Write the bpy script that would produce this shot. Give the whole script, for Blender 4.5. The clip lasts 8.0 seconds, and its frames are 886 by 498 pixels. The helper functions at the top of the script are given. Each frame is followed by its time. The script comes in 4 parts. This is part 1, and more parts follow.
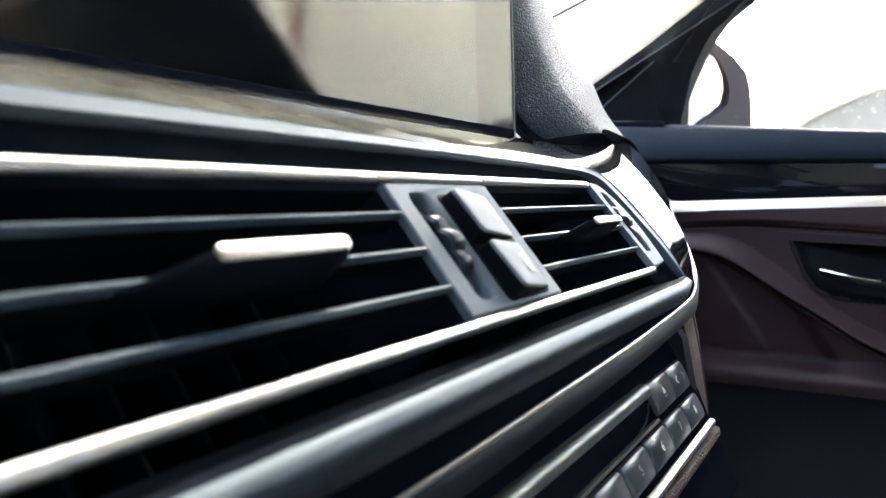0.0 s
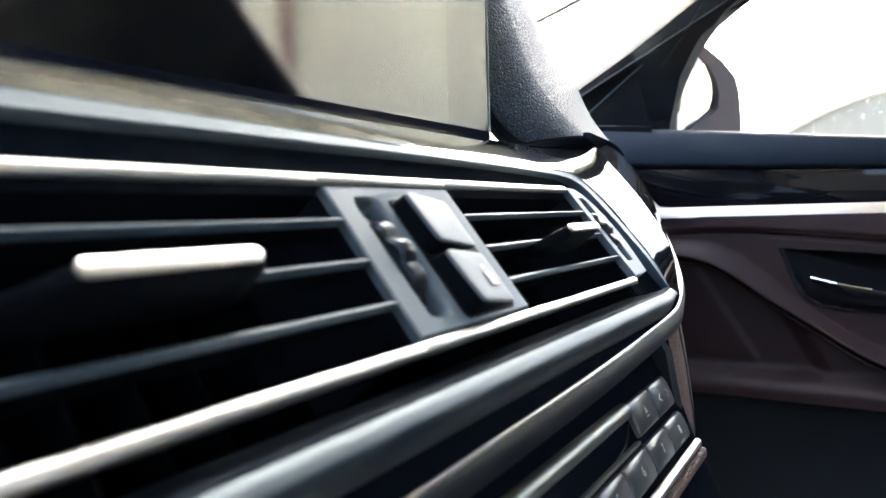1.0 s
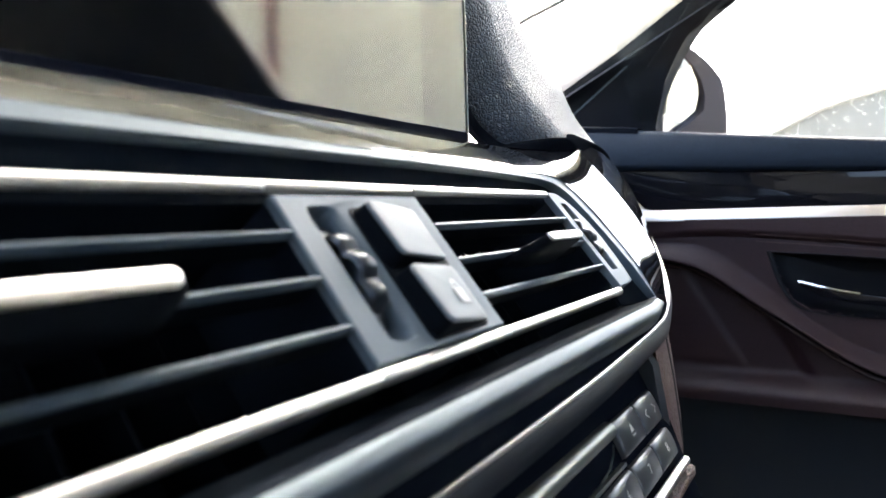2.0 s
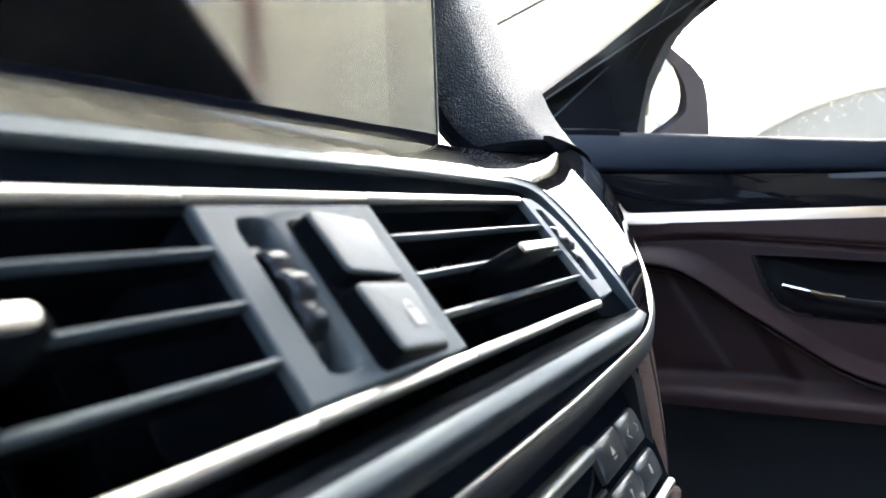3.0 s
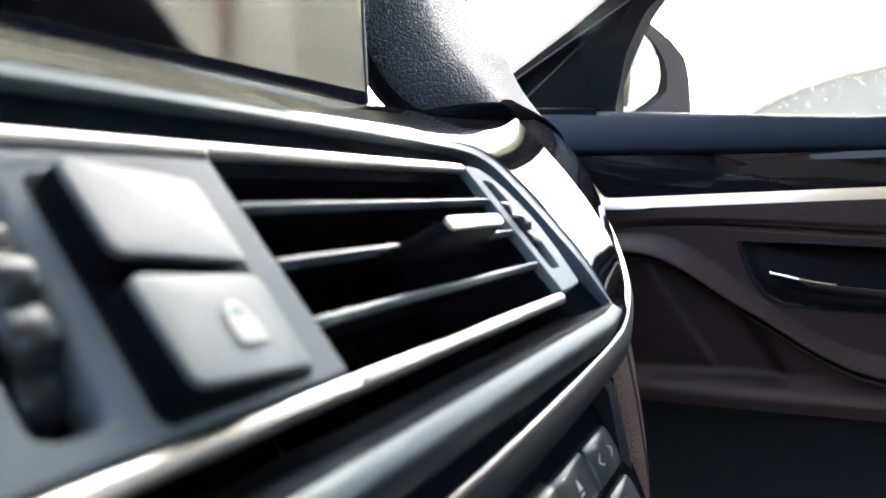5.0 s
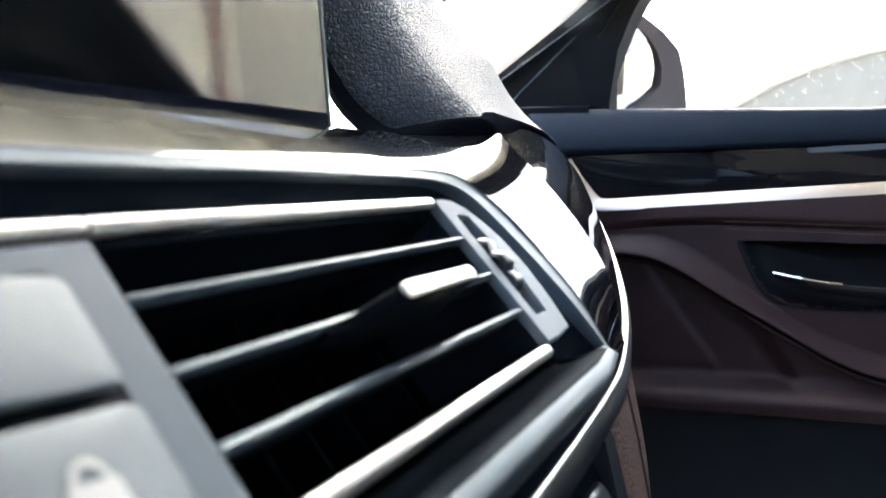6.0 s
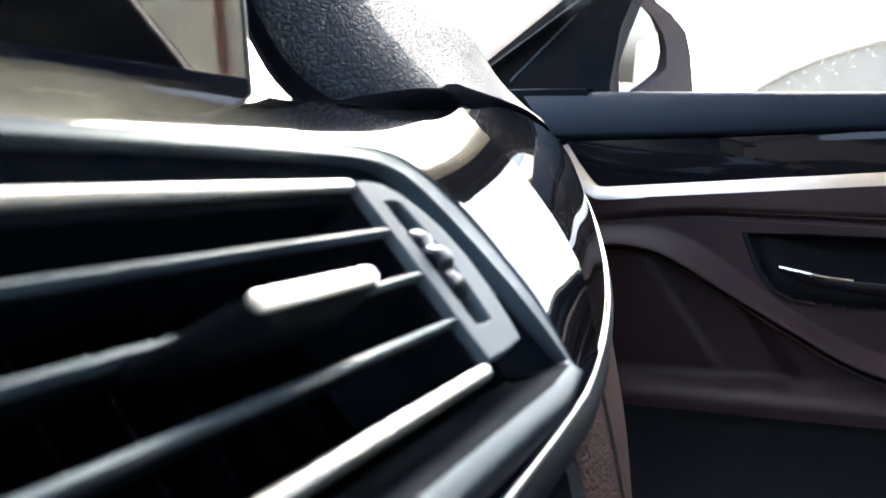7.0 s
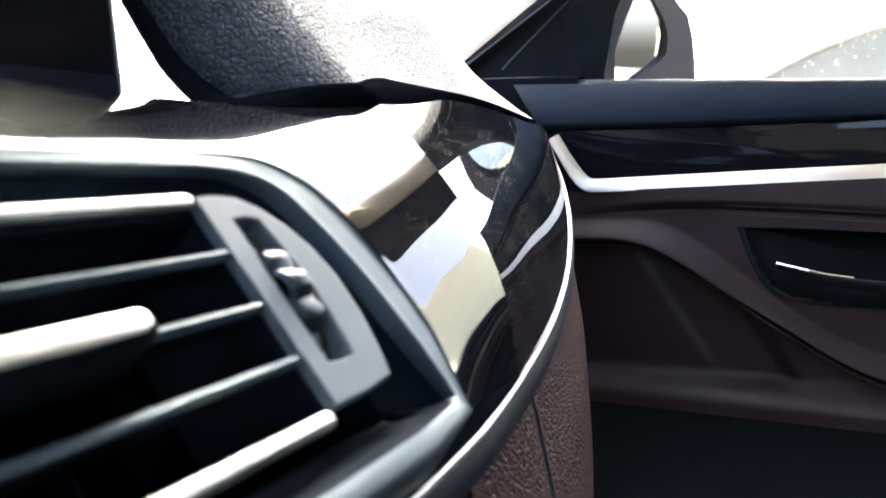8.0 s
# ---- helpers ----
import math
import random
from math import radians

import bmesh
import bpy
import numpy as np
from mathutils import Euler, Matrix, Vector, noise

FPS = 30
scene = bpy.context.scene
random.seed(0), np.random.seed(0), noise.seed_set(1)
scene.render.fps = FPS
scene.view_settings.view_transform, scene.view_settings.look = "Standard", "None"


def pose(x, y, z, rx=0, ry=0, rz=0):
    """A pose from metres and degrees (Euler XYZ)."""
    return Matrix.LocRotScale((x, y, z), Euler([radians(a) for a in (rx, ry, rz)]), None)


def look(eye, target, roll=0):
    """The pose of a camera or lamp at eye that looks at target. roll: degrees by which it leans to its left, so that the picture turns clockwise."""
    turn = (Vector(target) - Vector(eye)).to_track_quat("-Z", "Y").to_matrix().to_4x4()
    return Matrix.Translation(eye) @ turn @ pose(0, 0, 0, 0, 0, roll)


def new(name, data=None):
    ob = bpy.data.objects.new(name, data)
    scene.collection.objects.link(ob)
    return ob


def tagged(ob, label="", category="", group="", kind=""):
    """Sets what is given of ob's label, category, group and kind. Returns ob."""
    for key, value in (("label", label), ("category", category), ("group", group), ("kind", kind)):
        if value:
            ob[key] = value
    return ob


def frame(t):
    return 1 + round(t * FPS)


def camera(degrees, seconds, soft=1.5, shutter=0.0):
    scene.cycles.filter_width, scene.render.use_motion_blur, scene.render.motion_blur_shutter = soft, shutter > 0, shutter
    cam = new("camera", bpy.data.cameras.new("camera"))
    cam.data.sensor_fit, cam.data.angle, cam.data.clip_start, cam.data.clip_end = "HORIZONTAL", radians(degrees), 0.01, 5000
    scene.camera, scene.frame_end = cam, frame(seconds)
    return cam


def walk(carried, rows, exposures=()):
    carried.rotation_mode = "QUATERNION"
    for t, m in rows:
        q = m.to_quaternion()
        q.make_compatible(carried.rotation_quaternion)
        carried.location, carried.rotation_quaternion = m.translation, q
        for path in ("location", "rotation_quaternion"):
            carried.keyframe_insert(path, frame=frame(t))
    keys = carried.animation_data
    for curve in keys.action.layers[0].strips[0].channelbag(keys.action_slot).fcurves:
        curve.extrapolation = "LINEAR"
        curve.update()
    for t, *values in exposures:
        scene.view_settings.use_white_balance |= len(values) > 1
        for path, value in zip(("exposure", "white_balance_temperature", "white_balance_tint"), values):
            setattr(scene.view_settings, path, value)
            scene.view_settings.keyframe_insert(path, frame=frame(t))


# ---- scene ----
cam = camera(66.05, 8.0)
PATH = [
    (0, (0.03742, -0.03573, 0.79470), (-0.23352, 0.38348, 0.76552), -1.762),
    (0.5, (0.03651, -0.02044, 0.79363), (-0.23273, 0.40000, 0.76628), -1.449),
    (1, (0.03524, -0.00924, 0.79440), (-0.23115, 0.41316, 0.76957), -1.702),
    (1.5, (0.03272, 0.00046, 0.79532), (-0.23036, 0.42496, 0.77111), -1.680),
    (3, (0.02542, 0.03409, 0.79881), (-0.22352, 0.46711, 0.77595), -2.064),
    (3.5, (0.02330, 0.04769, 0.79749), (-0.22296, 0.48229, 0.77563), -1.896),
    (4, (0.02079, 0.06295, 0.79446), (-0.22210, 0.49934, 0.77057), -1.794),
    (4.5, (0.01642, 0.08073, 0.79313), (-0.22346, 0.51876, 0.76881), -2.295),
    (4.7, (0.01460, 0.08770, 0.79120), (-0.22430, 0.52620, 0.76510), -2.200),
    (5.8, (0.00720, 0.12650, 0.80180), (-0.22780, 0.56630, 0.76610), -4.000),
    (6, (0.00674, 0.12978, 0.80546), (-0.23001, 0.56884, 0.77123), -4.096),
    (6.5, (0.00469, 0.15032, 0.80203), (-0.23782, 0.58606, 0.76566), -3.239),
    (7, (0.00696, 0.17503, 0.80300), (-0.23462, 0.61065, 0.75981), -3.439),
    (7.5, (0.01562, 0.19619, 0.80248), (-0.23679, 0.62459, 0.74994), -3.781),
    (8, (0.02769, 0.21385, 0.80696), (-0.22578, 0.64173, 0.75529), -3.675),
]
walk(cam, [(t, look(eye, target, roll)) for t, eye, target, roll in PATH], [(0.0, 4.82, 6870, 8), (8.0, 4.82, 6870, 8)])
cam.data.dof.use_dof, cam.data.dof.focus_distance, cam.data.dof.aperture_fstop = True, 0.40, 13.0


# ------------------------------------------------------------------ light
world = bpy.data.worlds.new("sky")
scene.world = world
world.use_nodes = True
wn = world.node_tree.nodes
sky = wn.new("ShaderNodeTexSky")
sky.sky_type, sky.sun_disc = "NISHITA", False
sky.sun_elevation, sky.sun_rotation = radians(40.8), radians(-47.5)
sky.air_density, sky.dust_density = 0.42, 6.0
wn["Background"].inputs["Strength"].default_value = 0.15
world.node_tree.links.new(sky.outputs["Color"], wn["Background"].inputs["Color"])

sun = new("sun", bpy.data.lights.new("sun", "SUN"))
sun.data.energy, sun.data.angle, sun.data.color = 5.0, radians(0.6), (1.0, 0.87, 0.71)
sun.matrix_world = look((-5.9, 5.4, 6.9), (0, 0, 0))


# ------------------------------------------------------------------ materials
def material(name, base, rough=0.5, metal=0.0, spec=0.5, coat=0.0, grain=0.0, grain_size=0.002, cells=0.0, cell_size=0.003,
             mottle=0.15, mottle_size=0.05, rough_vary=0.1, dust=0.0, dust_size=0.004, sheen=None, reflection=None):
    """Principled surface with colour variation at two scales, a fine noise relief and, for leather, a cell relief."""
    m = bpy.data.materials.new(name)
    m.use_nodes = True
    nt = m.node_tree
    nd, ln = nt.nodes, nt.links
    b = nd["Principled BSDF"]
    geo = nd.new("ShaderNodeNewGeometry")
    big, fine = nd.new("ShaderNodeTexNoise"), nd.new("ShaderNodeTexNoise")
    big.inputs["Scale"].default_value, fine.inputs["Scale"].default_value = 1 / mottle_size, 1 / grain_size
    big.inputs["Detail"].default_value, fine.inputs["Detail"].default_value = 4, 3
    for tex in (big, fine):
        ln.new(geo.outputs["Position"], tex.inputs["Vector"])
    ramp = nd.new("ShaderNodeMix")
    ramp.data_type = "RGBA"
    ramp.inputs["A"].default_value = (*[c * (1 - mottle) for c in base], 1)
    ramp.inputs["B"].default_value = (*[min(1, c * (1 + mottle)) for c in base], 1)
    ln.new(big.outputs["Fac"], ramp.inputs["Factor"])
    colour = ramp.outputs["Result"]
    rr = nd.new("ShaderNodeMapRange")
    rr.inputs["To Min"].default_value, rr.inputs["To Max"].default_value = max(0, rough * (1 - rough_vary)), min(1, rough * (1 + rough_vary))
    ln.new(big.outputs["Fac"], rr.inputs["Value"])
    roughness = rr.outputs["Result"]
    height = fine.outputs["Fac"]
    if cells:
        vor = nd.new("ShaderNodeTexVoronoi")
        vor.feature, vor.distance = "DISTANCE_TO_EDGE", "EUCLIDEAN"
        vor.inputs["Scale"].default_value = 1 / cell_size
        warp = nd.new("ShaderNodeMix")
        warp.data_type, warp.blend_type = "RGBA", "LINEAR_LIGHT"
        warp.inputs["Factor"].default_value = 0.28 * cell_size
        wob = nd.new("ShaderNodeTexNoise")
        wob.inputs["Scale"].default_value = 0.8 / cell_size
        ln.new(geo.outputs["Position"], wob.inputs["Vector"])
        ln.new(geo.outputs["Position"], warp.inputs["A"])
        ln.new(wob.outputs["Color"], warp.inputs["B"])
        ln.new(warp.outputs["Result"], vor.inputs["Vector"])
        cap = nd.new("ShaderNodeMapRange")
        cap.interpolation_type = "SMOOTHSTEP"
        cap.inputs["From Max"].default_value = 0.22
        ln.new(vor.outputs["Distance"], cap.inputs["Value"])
        add = nd.new("ShaderNodeMath")
        add.operation = "MULTIPLY_ADD"
        add.inputs[1].default_value = 0.25
        ln.new(fine.outputs["Fac"], add.inputs[0])
        ln.new(cap.outputs["Result"], add.inputs[2])
        height = add.outputs["Value"]
        # the shade in the grooves of the grain is painted as a darker colour
        groove_shade = nd.new("ShaderNodeMix")
        groove_shade.data_type = "RGBA"
        groove_shade.inputs["A"].default_value = (*[c * 0.5 for c in base], 1)
        ln.new(cap.outputs["Result"], groove_shade.inputs["Factor"])
        ln.new(colour, groove_shade.inputs["B"])
        colour = groove_shade.outputs["Result"]
    if grain or cells:
        bump = nd.new("ShaderNodeBump")
        bump.inputs["Strength"].default_value = 1.0
        bump.inputs["Distance"].default_value = cells or grain
        ln.new(height, bump.inputs["Height"])
        ln.new(bump.outputs["Normal"], b.inputs["Normal"])
    if dust:
        spots = nd.new("ShaderNodeTexVoronoi")
        spots.inputs["Scale"].default_value = 1 / dust_size
        ln.new(geo.outputs["Position"], spots.inputs["Vector"])
        patch = nd.new("ShaderNodeTexNoise")
        patch.inputs["Scale"].default_value = 25
        ln.new(geo.outputs["Position"], patch.inputs["Vector"])
        size = nd.new("ShaderNodeMapRange")
        size.inputs["From Min"].default_value, size.inputs["From Max"].default_value = 0.28, 0.75
        size.inputs["To Min"].default_value, size.inputs["To Max"].default_value = 0.02, 0.02 + dust
        ln.new(patch.outputs["Fac"], size.inputs["Value"])
        less = nd.new("ShaderNodeMath")
        less.operation = "LESS_THAN"
        ln.new(spots.outputs["Distance"], less.inputs[0])
        ln.new(size.outputs["Result"], less.inputs[1])
        mixc = nd.new("ShaderNodeMix")
        mixc.data_type = "RGBA"
        mixc.inputs["B"].default_value = (0.45, 0.43, 0.4, 1)
        ln.new(less.outputs["Value"], mixc.inputs["Factor"])
        ln.new(colour, mixc.inputs["A"])
        colour = mixc.outputs["Result"]
        mixr = nd.new("ShaderNodeMix")
        mixr.inputs["B"].default_value = 0.8
        ln.new(less.outputs["Value"], mixr.inputs["Factor"])
        ln.new(roughness, mixr.inputs["A"])
        roughness = mixr.outputs["Result"]
    if reflection:
        # a pale reflection painted into the colour, thinning out along the dash between two places
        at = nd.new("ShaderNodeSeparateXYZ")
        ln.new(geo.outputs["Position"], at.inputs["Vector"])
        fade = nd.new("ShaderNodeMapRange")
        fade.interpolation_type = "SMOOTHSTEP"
        fade.inputs["From Min"].default_value, fade.inputs["From Max"].default_value = reflection[1], reflection[2]
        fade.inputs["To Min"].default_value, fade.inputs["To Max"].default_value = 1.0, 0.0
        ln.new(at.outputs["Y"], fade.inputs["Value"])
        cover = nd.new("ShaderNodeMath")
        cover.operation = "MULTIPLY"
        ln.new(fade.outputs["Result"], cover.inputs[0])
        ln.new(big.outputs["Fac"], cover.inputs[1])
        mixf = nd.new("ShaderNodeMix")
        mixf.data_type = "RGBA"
        mixf.inputs["B"].default_value = (*reflection[0], 1)
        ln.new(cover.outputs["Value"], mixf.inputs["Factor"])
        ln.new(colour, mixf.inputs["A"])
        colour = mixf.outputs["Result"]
    ln.new(colour, b.inputs["Base Color"])
    ln.new(roughness, b.inputs["Roughness"])
    b.inputs["Metallic"].default_value = metal
    b.inputs["Specular IOR Level"].default_value = spec
    b.inputs["Coat Weight"].default_value = coat
    if sheen:
        b.inputs["Specular Tint"].default_value = (*sheen, 1)
    return m


def glass(name, tint=(1, 1, 1)):
    m = bpy.data.materials.new(name)
    m.use_nodes = True
    nd, ln = m.node_tree.nodes, m.node_tree.links
    nd.remove(nd["Principled BSDF"])
    clear, gloss, mix = (nd.new("ShaderNode" + k) for k in ("BsdfTransparent", "BsdfGlossy", "MixShader"))
    clear.inputs["Color"].default_value = (*tint, 1)
    gloss.inputs["Roughness"].default_value = 0.01
    mix.inputs["Fac"].default_value = 0.04
    ln.new(clear.outputs["BSDF"], mix.inputs[1])
    ln.new(gloss.outputs["BSDF"], mix.inputs[2])
    ln.new(mix.outputs["Shader"], nd["Material Output"].inputs["Surface"])
    return m


M_SATIN = material("satin_black_plastic", (0.007, 0.009, 0.012), 0.30, grain=0.00002, grain_size=0.0005, sheen=(0.80, 0.91, 1.0))
M_DARK = material("deep_black_plastic", (0.006, 0.009, 0.013), 0.8, spec=0.03)
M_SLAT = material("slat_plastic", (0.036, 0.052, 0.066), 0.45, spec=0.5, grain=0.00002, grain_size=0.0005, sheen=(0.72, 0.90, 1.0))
M_PANEL = material("grey_soft_plastic", (0.072, 0.093, 0.108), 0.5, spec=0.3, grain=0.00003, grain_size=0.0005, sheen=(0.82, 0.92, 1.0))
M_BUTTON = material("grey_button_plastic", (0.066, 0.082, 0.092), 0.48, spec=0.35, grain=0.00002, grain_size=0.0005, sheen=(0.84, 0.93, 1.0))
M_CHROME = material("satin_chrome", (0.66, 0.645, 0.61), 0.36, metal=1.0, grain=0.00001, grain_size=0.0008, mottle=0.04)
M_CHROME_DOOR = material("warm_satin_chrome", (0.56, 0.50, 0.42), 0.34, metal=1.0, grain=0.00001, grain_size=0.0008, mottle=0.04)
M_CHROME_BRIGHT = material("bright_chrome", (0.85, 0.85, 0.84), 0.1, metal=1.0, mottle=0.03)
M_GLOSS = material("piano_black", (0.004, 0.0045, 0.006), 0.015, spec=0.9, coat=0.0, mottle=0.05, dust=0.19, dust_size=0.0014)
# dust specks, plus a cream reflection painted along the driver's end
M_GLOSS_DUST_REFLECTION = material("dusty_piano_black_reflection", (0.004, 0.0045, 0.006), 0.02, spec=0.9, mottle=0.05, mottle_size=0.03, dust=0.105, dust_size=0.0014, reflection=((0.34, 0.325, 0.25), 0.24, 0.33))
M_GLOSS_CLEAN = material("piano_black_door", (0.004, 0.0045, 0.006), 0.04, spec=0.22, mottle=0.05)
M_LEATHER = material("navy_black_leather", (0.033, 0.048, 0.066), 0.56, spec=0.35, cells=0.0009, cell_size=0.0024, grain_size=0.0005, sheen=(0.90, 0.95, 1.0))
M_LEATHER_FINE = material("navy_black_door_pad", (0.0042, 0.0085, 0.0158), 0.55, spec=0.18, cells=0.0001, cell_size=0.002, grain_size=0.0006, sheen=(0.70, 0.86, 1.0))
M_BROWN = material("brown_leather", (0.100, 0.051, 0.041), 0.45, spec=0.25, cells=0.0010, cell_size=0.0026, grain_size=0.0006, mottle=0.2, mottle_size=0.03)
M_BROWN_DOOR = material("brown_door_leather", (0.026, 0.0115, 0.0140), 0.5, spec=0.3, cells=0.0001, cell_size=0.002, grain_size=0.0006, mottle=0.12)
M_PIPING = material("brown_piping", (0.050, 0.028, 0.030), 0.4)
M_THREAD = material("brown_thread", (0.12, 0.07, 0.06), 0.7)
M_SCREEN = material("screen_glass", (0.004, 0.004, 0.005), 0.03, spec=0.5, mottle=0.05)
M_SCREEN_MATT = material("screen_active_area", (0.004, 0.0045, 0.005), 0.03, spec=0.8, coat=0.0, mottle=0.1, grain=0.000004, grain_size=0.0004)
M_WHITE = material("white_print", (0.75, 0.75, 0.72), 0.5, mottle=0.02)
M_FLOCK = material("dark_flock", (0.024, 0.026, 0.028), 0.9, grain=0.0004, grain_size=0.0012, spec=0.3)
M_SHELL = material("cabin_trim", (0.022, 0.025, 0.030), 0.8, spec=0.15, grain=0.0002, grain_size=0.002)
M_HEADLINER = material("oyster_headliner", (0.60, 0.56, 0.49), 0.9, grain=0.0003, grain_size=0.002)
M_MIRROR = material("dimmed_mirror_silver", (0.52, 0.50, 0.46), 0.01, metal=1.0, mottle=0.01, rough_vary=0.0)
M_PAINT = material("dark_car_paint", (0.019, 0.014, 0.016), 0.6, spec=0.3, dust=0.06, dust_size=0.006)
M_PAINT_GREY = material("grey_car_paint", (0.16, 0.17, 0.18), 0.3, coat=0.6)
M_RUBBER = material("rubber_seal", (0.015, 0.015, 0.016), 0.7)
M_GLASS = glass("window_glass", (0.94, 0.96, 0.95))
M_GLASS_TINT = material("tinted_car_glass", (0.105, 0.112, 0.110), 0.3, spec=0.3, mottle=0.2)
M_WALL = material("cream_render", (0.80, 0.79, 0.64), 0.9, grain=0.002, grain_size=0.01, mottle=0.06, mottle_size=0.8)
M_PIPE = material("oxide_red_pipe", (0.2, 0.06, 0.05), 0.5)
M_PAVING = material("pale_yard_paving", (0.42, 0.41, 0.385), 0.9, grain=0.003, grain_size=0.012, mottle=0.2, mottle_size=0.6)
M_BOWL = material("black_handle_bowl", (0.004, 0.005, 0.007), 0.5, spec=0.12)
M_FASCIA = material("black_fascia", (0.0050, 0.0068, 0.0100), 0.6, spec=0.0)
M_LIP = material("navy_lip", (0.006, 0.009, 0.013), 0.5, spec=0.2)
M_KEY = material("satin_grey_keys", (0.040, 0.048, 0.052), 0.30, metal=0.0, spec=0.6, grain=0.00001, grain_size=0.0005)
M_SLOT = material("brushed_dark_slot", (0.040, 0.054, 0.055), 0.42, spec=0.5, grain=0.0002, grain_size=0.0011, mottle=0.5, mottle_size=0.004)
M_HOOD = material("satin_grey_metal", (0.15, 0.16, 0.15), 0.36, metal=0.6)
M_BEZEL = material("bezel_plastic", (0.007, 0.011, 0.017), 0.50, spec=0.75, grain=0.00003, grain_size=0.0005, sheen=(0.66, 0.88, 1.0))
M_FOOT = material("dull_navy_frame", (0.010, 0.012, 0.018), 0.6, spec=0.0)
# black of the knobs, also painted on shaded slat blades and button sides
M_KNOB_SHADE = material("black_knob_and_shade", (0.0035, 0.005, 0.007), 0.6, spec=0.03)
M_LOWER = material("dark_lower_trim", (0.011, 0.0155, 0.020), 0.7, spec=0.3, grain=0.0001, grain_size=0.001)
M_NAVY = material("navy_plastic", (0.022, 0.034, 0.066), 0.5, spec=0.3, grain=0.0001, grain_size=0.001)
# pale copy of the pillar cloth, with sunlight put into its colour
M_PILLAR_SUNLIT = material("sunlit_pillar_cloth", (0.42, 0.37, 0.33), 0.85, spec=0.15, grain=0.0001, grain_size=0.001)
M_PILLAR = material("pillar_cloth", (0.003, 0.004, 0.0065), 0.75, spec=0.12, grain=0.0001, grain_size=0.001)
# seam black, also put in for shade under the pad and in the door groove
M_SEAM_SHADE = material("black_seam_and_shade", (0.004, 0.005, 0.007), 0.9, spec=0.0)
M_SIGN = material("white_sign", (0.23, 0.24, 0.24), 0.5, mottle=0.02)
M_VANE = material("black_vane", (0.002, 0.003, 0.0045), 0.8, spec=0.02)
M_DEW = material("dew_drop", (0.8, 0.82, 0.84), 0.1, spec=0.8)
M_TYRE = material("tyre_rubber", (0.02, 0.02, 0.02), 0.8)


# ------------------------------------------------------------------ mesh helpers
def finish(bm, name, mat, angle=35):
    bmesh.ops.recalc_face_normals(bm, faces=bm.faces)
    me = bpy.data.meshes.new(name)
    bm.to_mesh(me)
    bm.free()
    me.materials.append(mat)
    me.polygons.foreach_set("use_smooth", [True] * len(me.polygons))
    me.set_sharp_from_angle(angle=radians(angle))
    return me


def part(name, bm, mat, parent=None, label="", angle=35):
    """One mesh object out of a bmesh, under a thing or a part."""
    ob = new(name, finish(bm, name, mat, angle))
    if parent:
        ob.parent = parent
    if label:
        ob["label"] = label
    return ob


def thing(name, label, category, group="", kind=""):
    return tagged(new(name), label, category, group, kind)


def smooth_line(pts, n=8):
    """Catmull-Rom curve through the points."""
    pts = [Vector(p) for p in pts]
    ext = [2 * pts[0] - pts[1], *pts, 2 * pts[-1] - pts[-2]]
    out = []
    for a, b, c, d in zip(ext, ext[1:], ext[2:], ext[3:]):
        for k in range(n):
            s = k / n
            out.append(0.5 * (2 * b + (c - a) * s + (2 * a - 5 * b + 4 * c - d) * s * s + (3 * b - a - 3 * c + d) * s ** 3))
    return out + [pts[-1]]


def grid(rows, bm=None, close_u=False):
    """Faces between equal rows of points."""
    bm = bm or bmesh.new()
    vs = [[bm.verts.new(p) for p in r] for r in rows]
    for a, b in zip(vs, vs[1:]):
        m = len(a)
        for k in range(m if close_u else m - 1):
            bm.faces.new((a[k], a[(k + 1) % m], b[(k + 1) % m], b[k]))
    return bm


def thicken(bm, depth):
    """Gives a sheet a back at depth along its normals."""
    bmesh.ops.recalc_face_normals(bm, faces=bm.faces)
    bmesh.ops.solidify(bm, geom=bm.faces[:], thickness=depth)
    return bm


def prism(outline, to_world, depth, bevel=0.0, seg=2, top_scale=1.0):
    """A plate from a 2D outline; to_world(u, v, h) places it, h from 0 to depth; the rim at depth is bevelled."""
    bm = bmesh.new()
    cu, cv = sum(p[0] for p in outline) / len(outline), sum(p[1] for p in outline) / len(outline)
    low = [bm.verts.new(to_world(u, v, 0)) for u, v in outline]
    high = [bm.verts.new(to_world(cu + (u - cu) * top_scale, cv + (v - cv) * top_scale, depth)) for u, v in outline]
    top = bm.faces.new(high)
    bm.faces.new(low[::-1])
    n = len(outline)
    for k in range(n):
        bm.faces.new((low[k], low[(k + 1) % n], high[(k + 1) % n], high[k]))
    if bevel:
        bmesh.ops.bevel(bm, geom=list(top.edges), offset=bevel, segments=seg, profile=0.5, affect="EDGES")
    return bm


def rounded_rect(u0, v0, u1, v1, r, n=4):
    out = []
    for cu, cv, a0 in ((u1 - r, v1 - r, 0), (u0 + r, v1 - r, 90), (u0 + r, v0 + r, 180), (u1 - r, v0 + r, 270)):
        for k in range(n + 1):
            a = radians(a0 + 90 * k / n)
            out.append((cu + r * math.cos(a), cv + r * math.sin(a)))
    return out


def box(x0, y0, z0, x1, y1, z1, bevel=0.0, seg=2):
    bm = bmesh.new()
    bmesh.ops.create_cube(bm, size=1, matrix=Matrix.LocRotScale(((x0 + x1) / 2, (y0 + y1) / 2, (z0 + z1) / 2), None, (x1 - x0, y1 - y0, z1 - z0)))
    if bevel:
        bmesh.ops.bevel(bm, geom=bm.edges[:], offset=bevel, segments=seg, profile=0.5, affect="EDGES")
    return bm


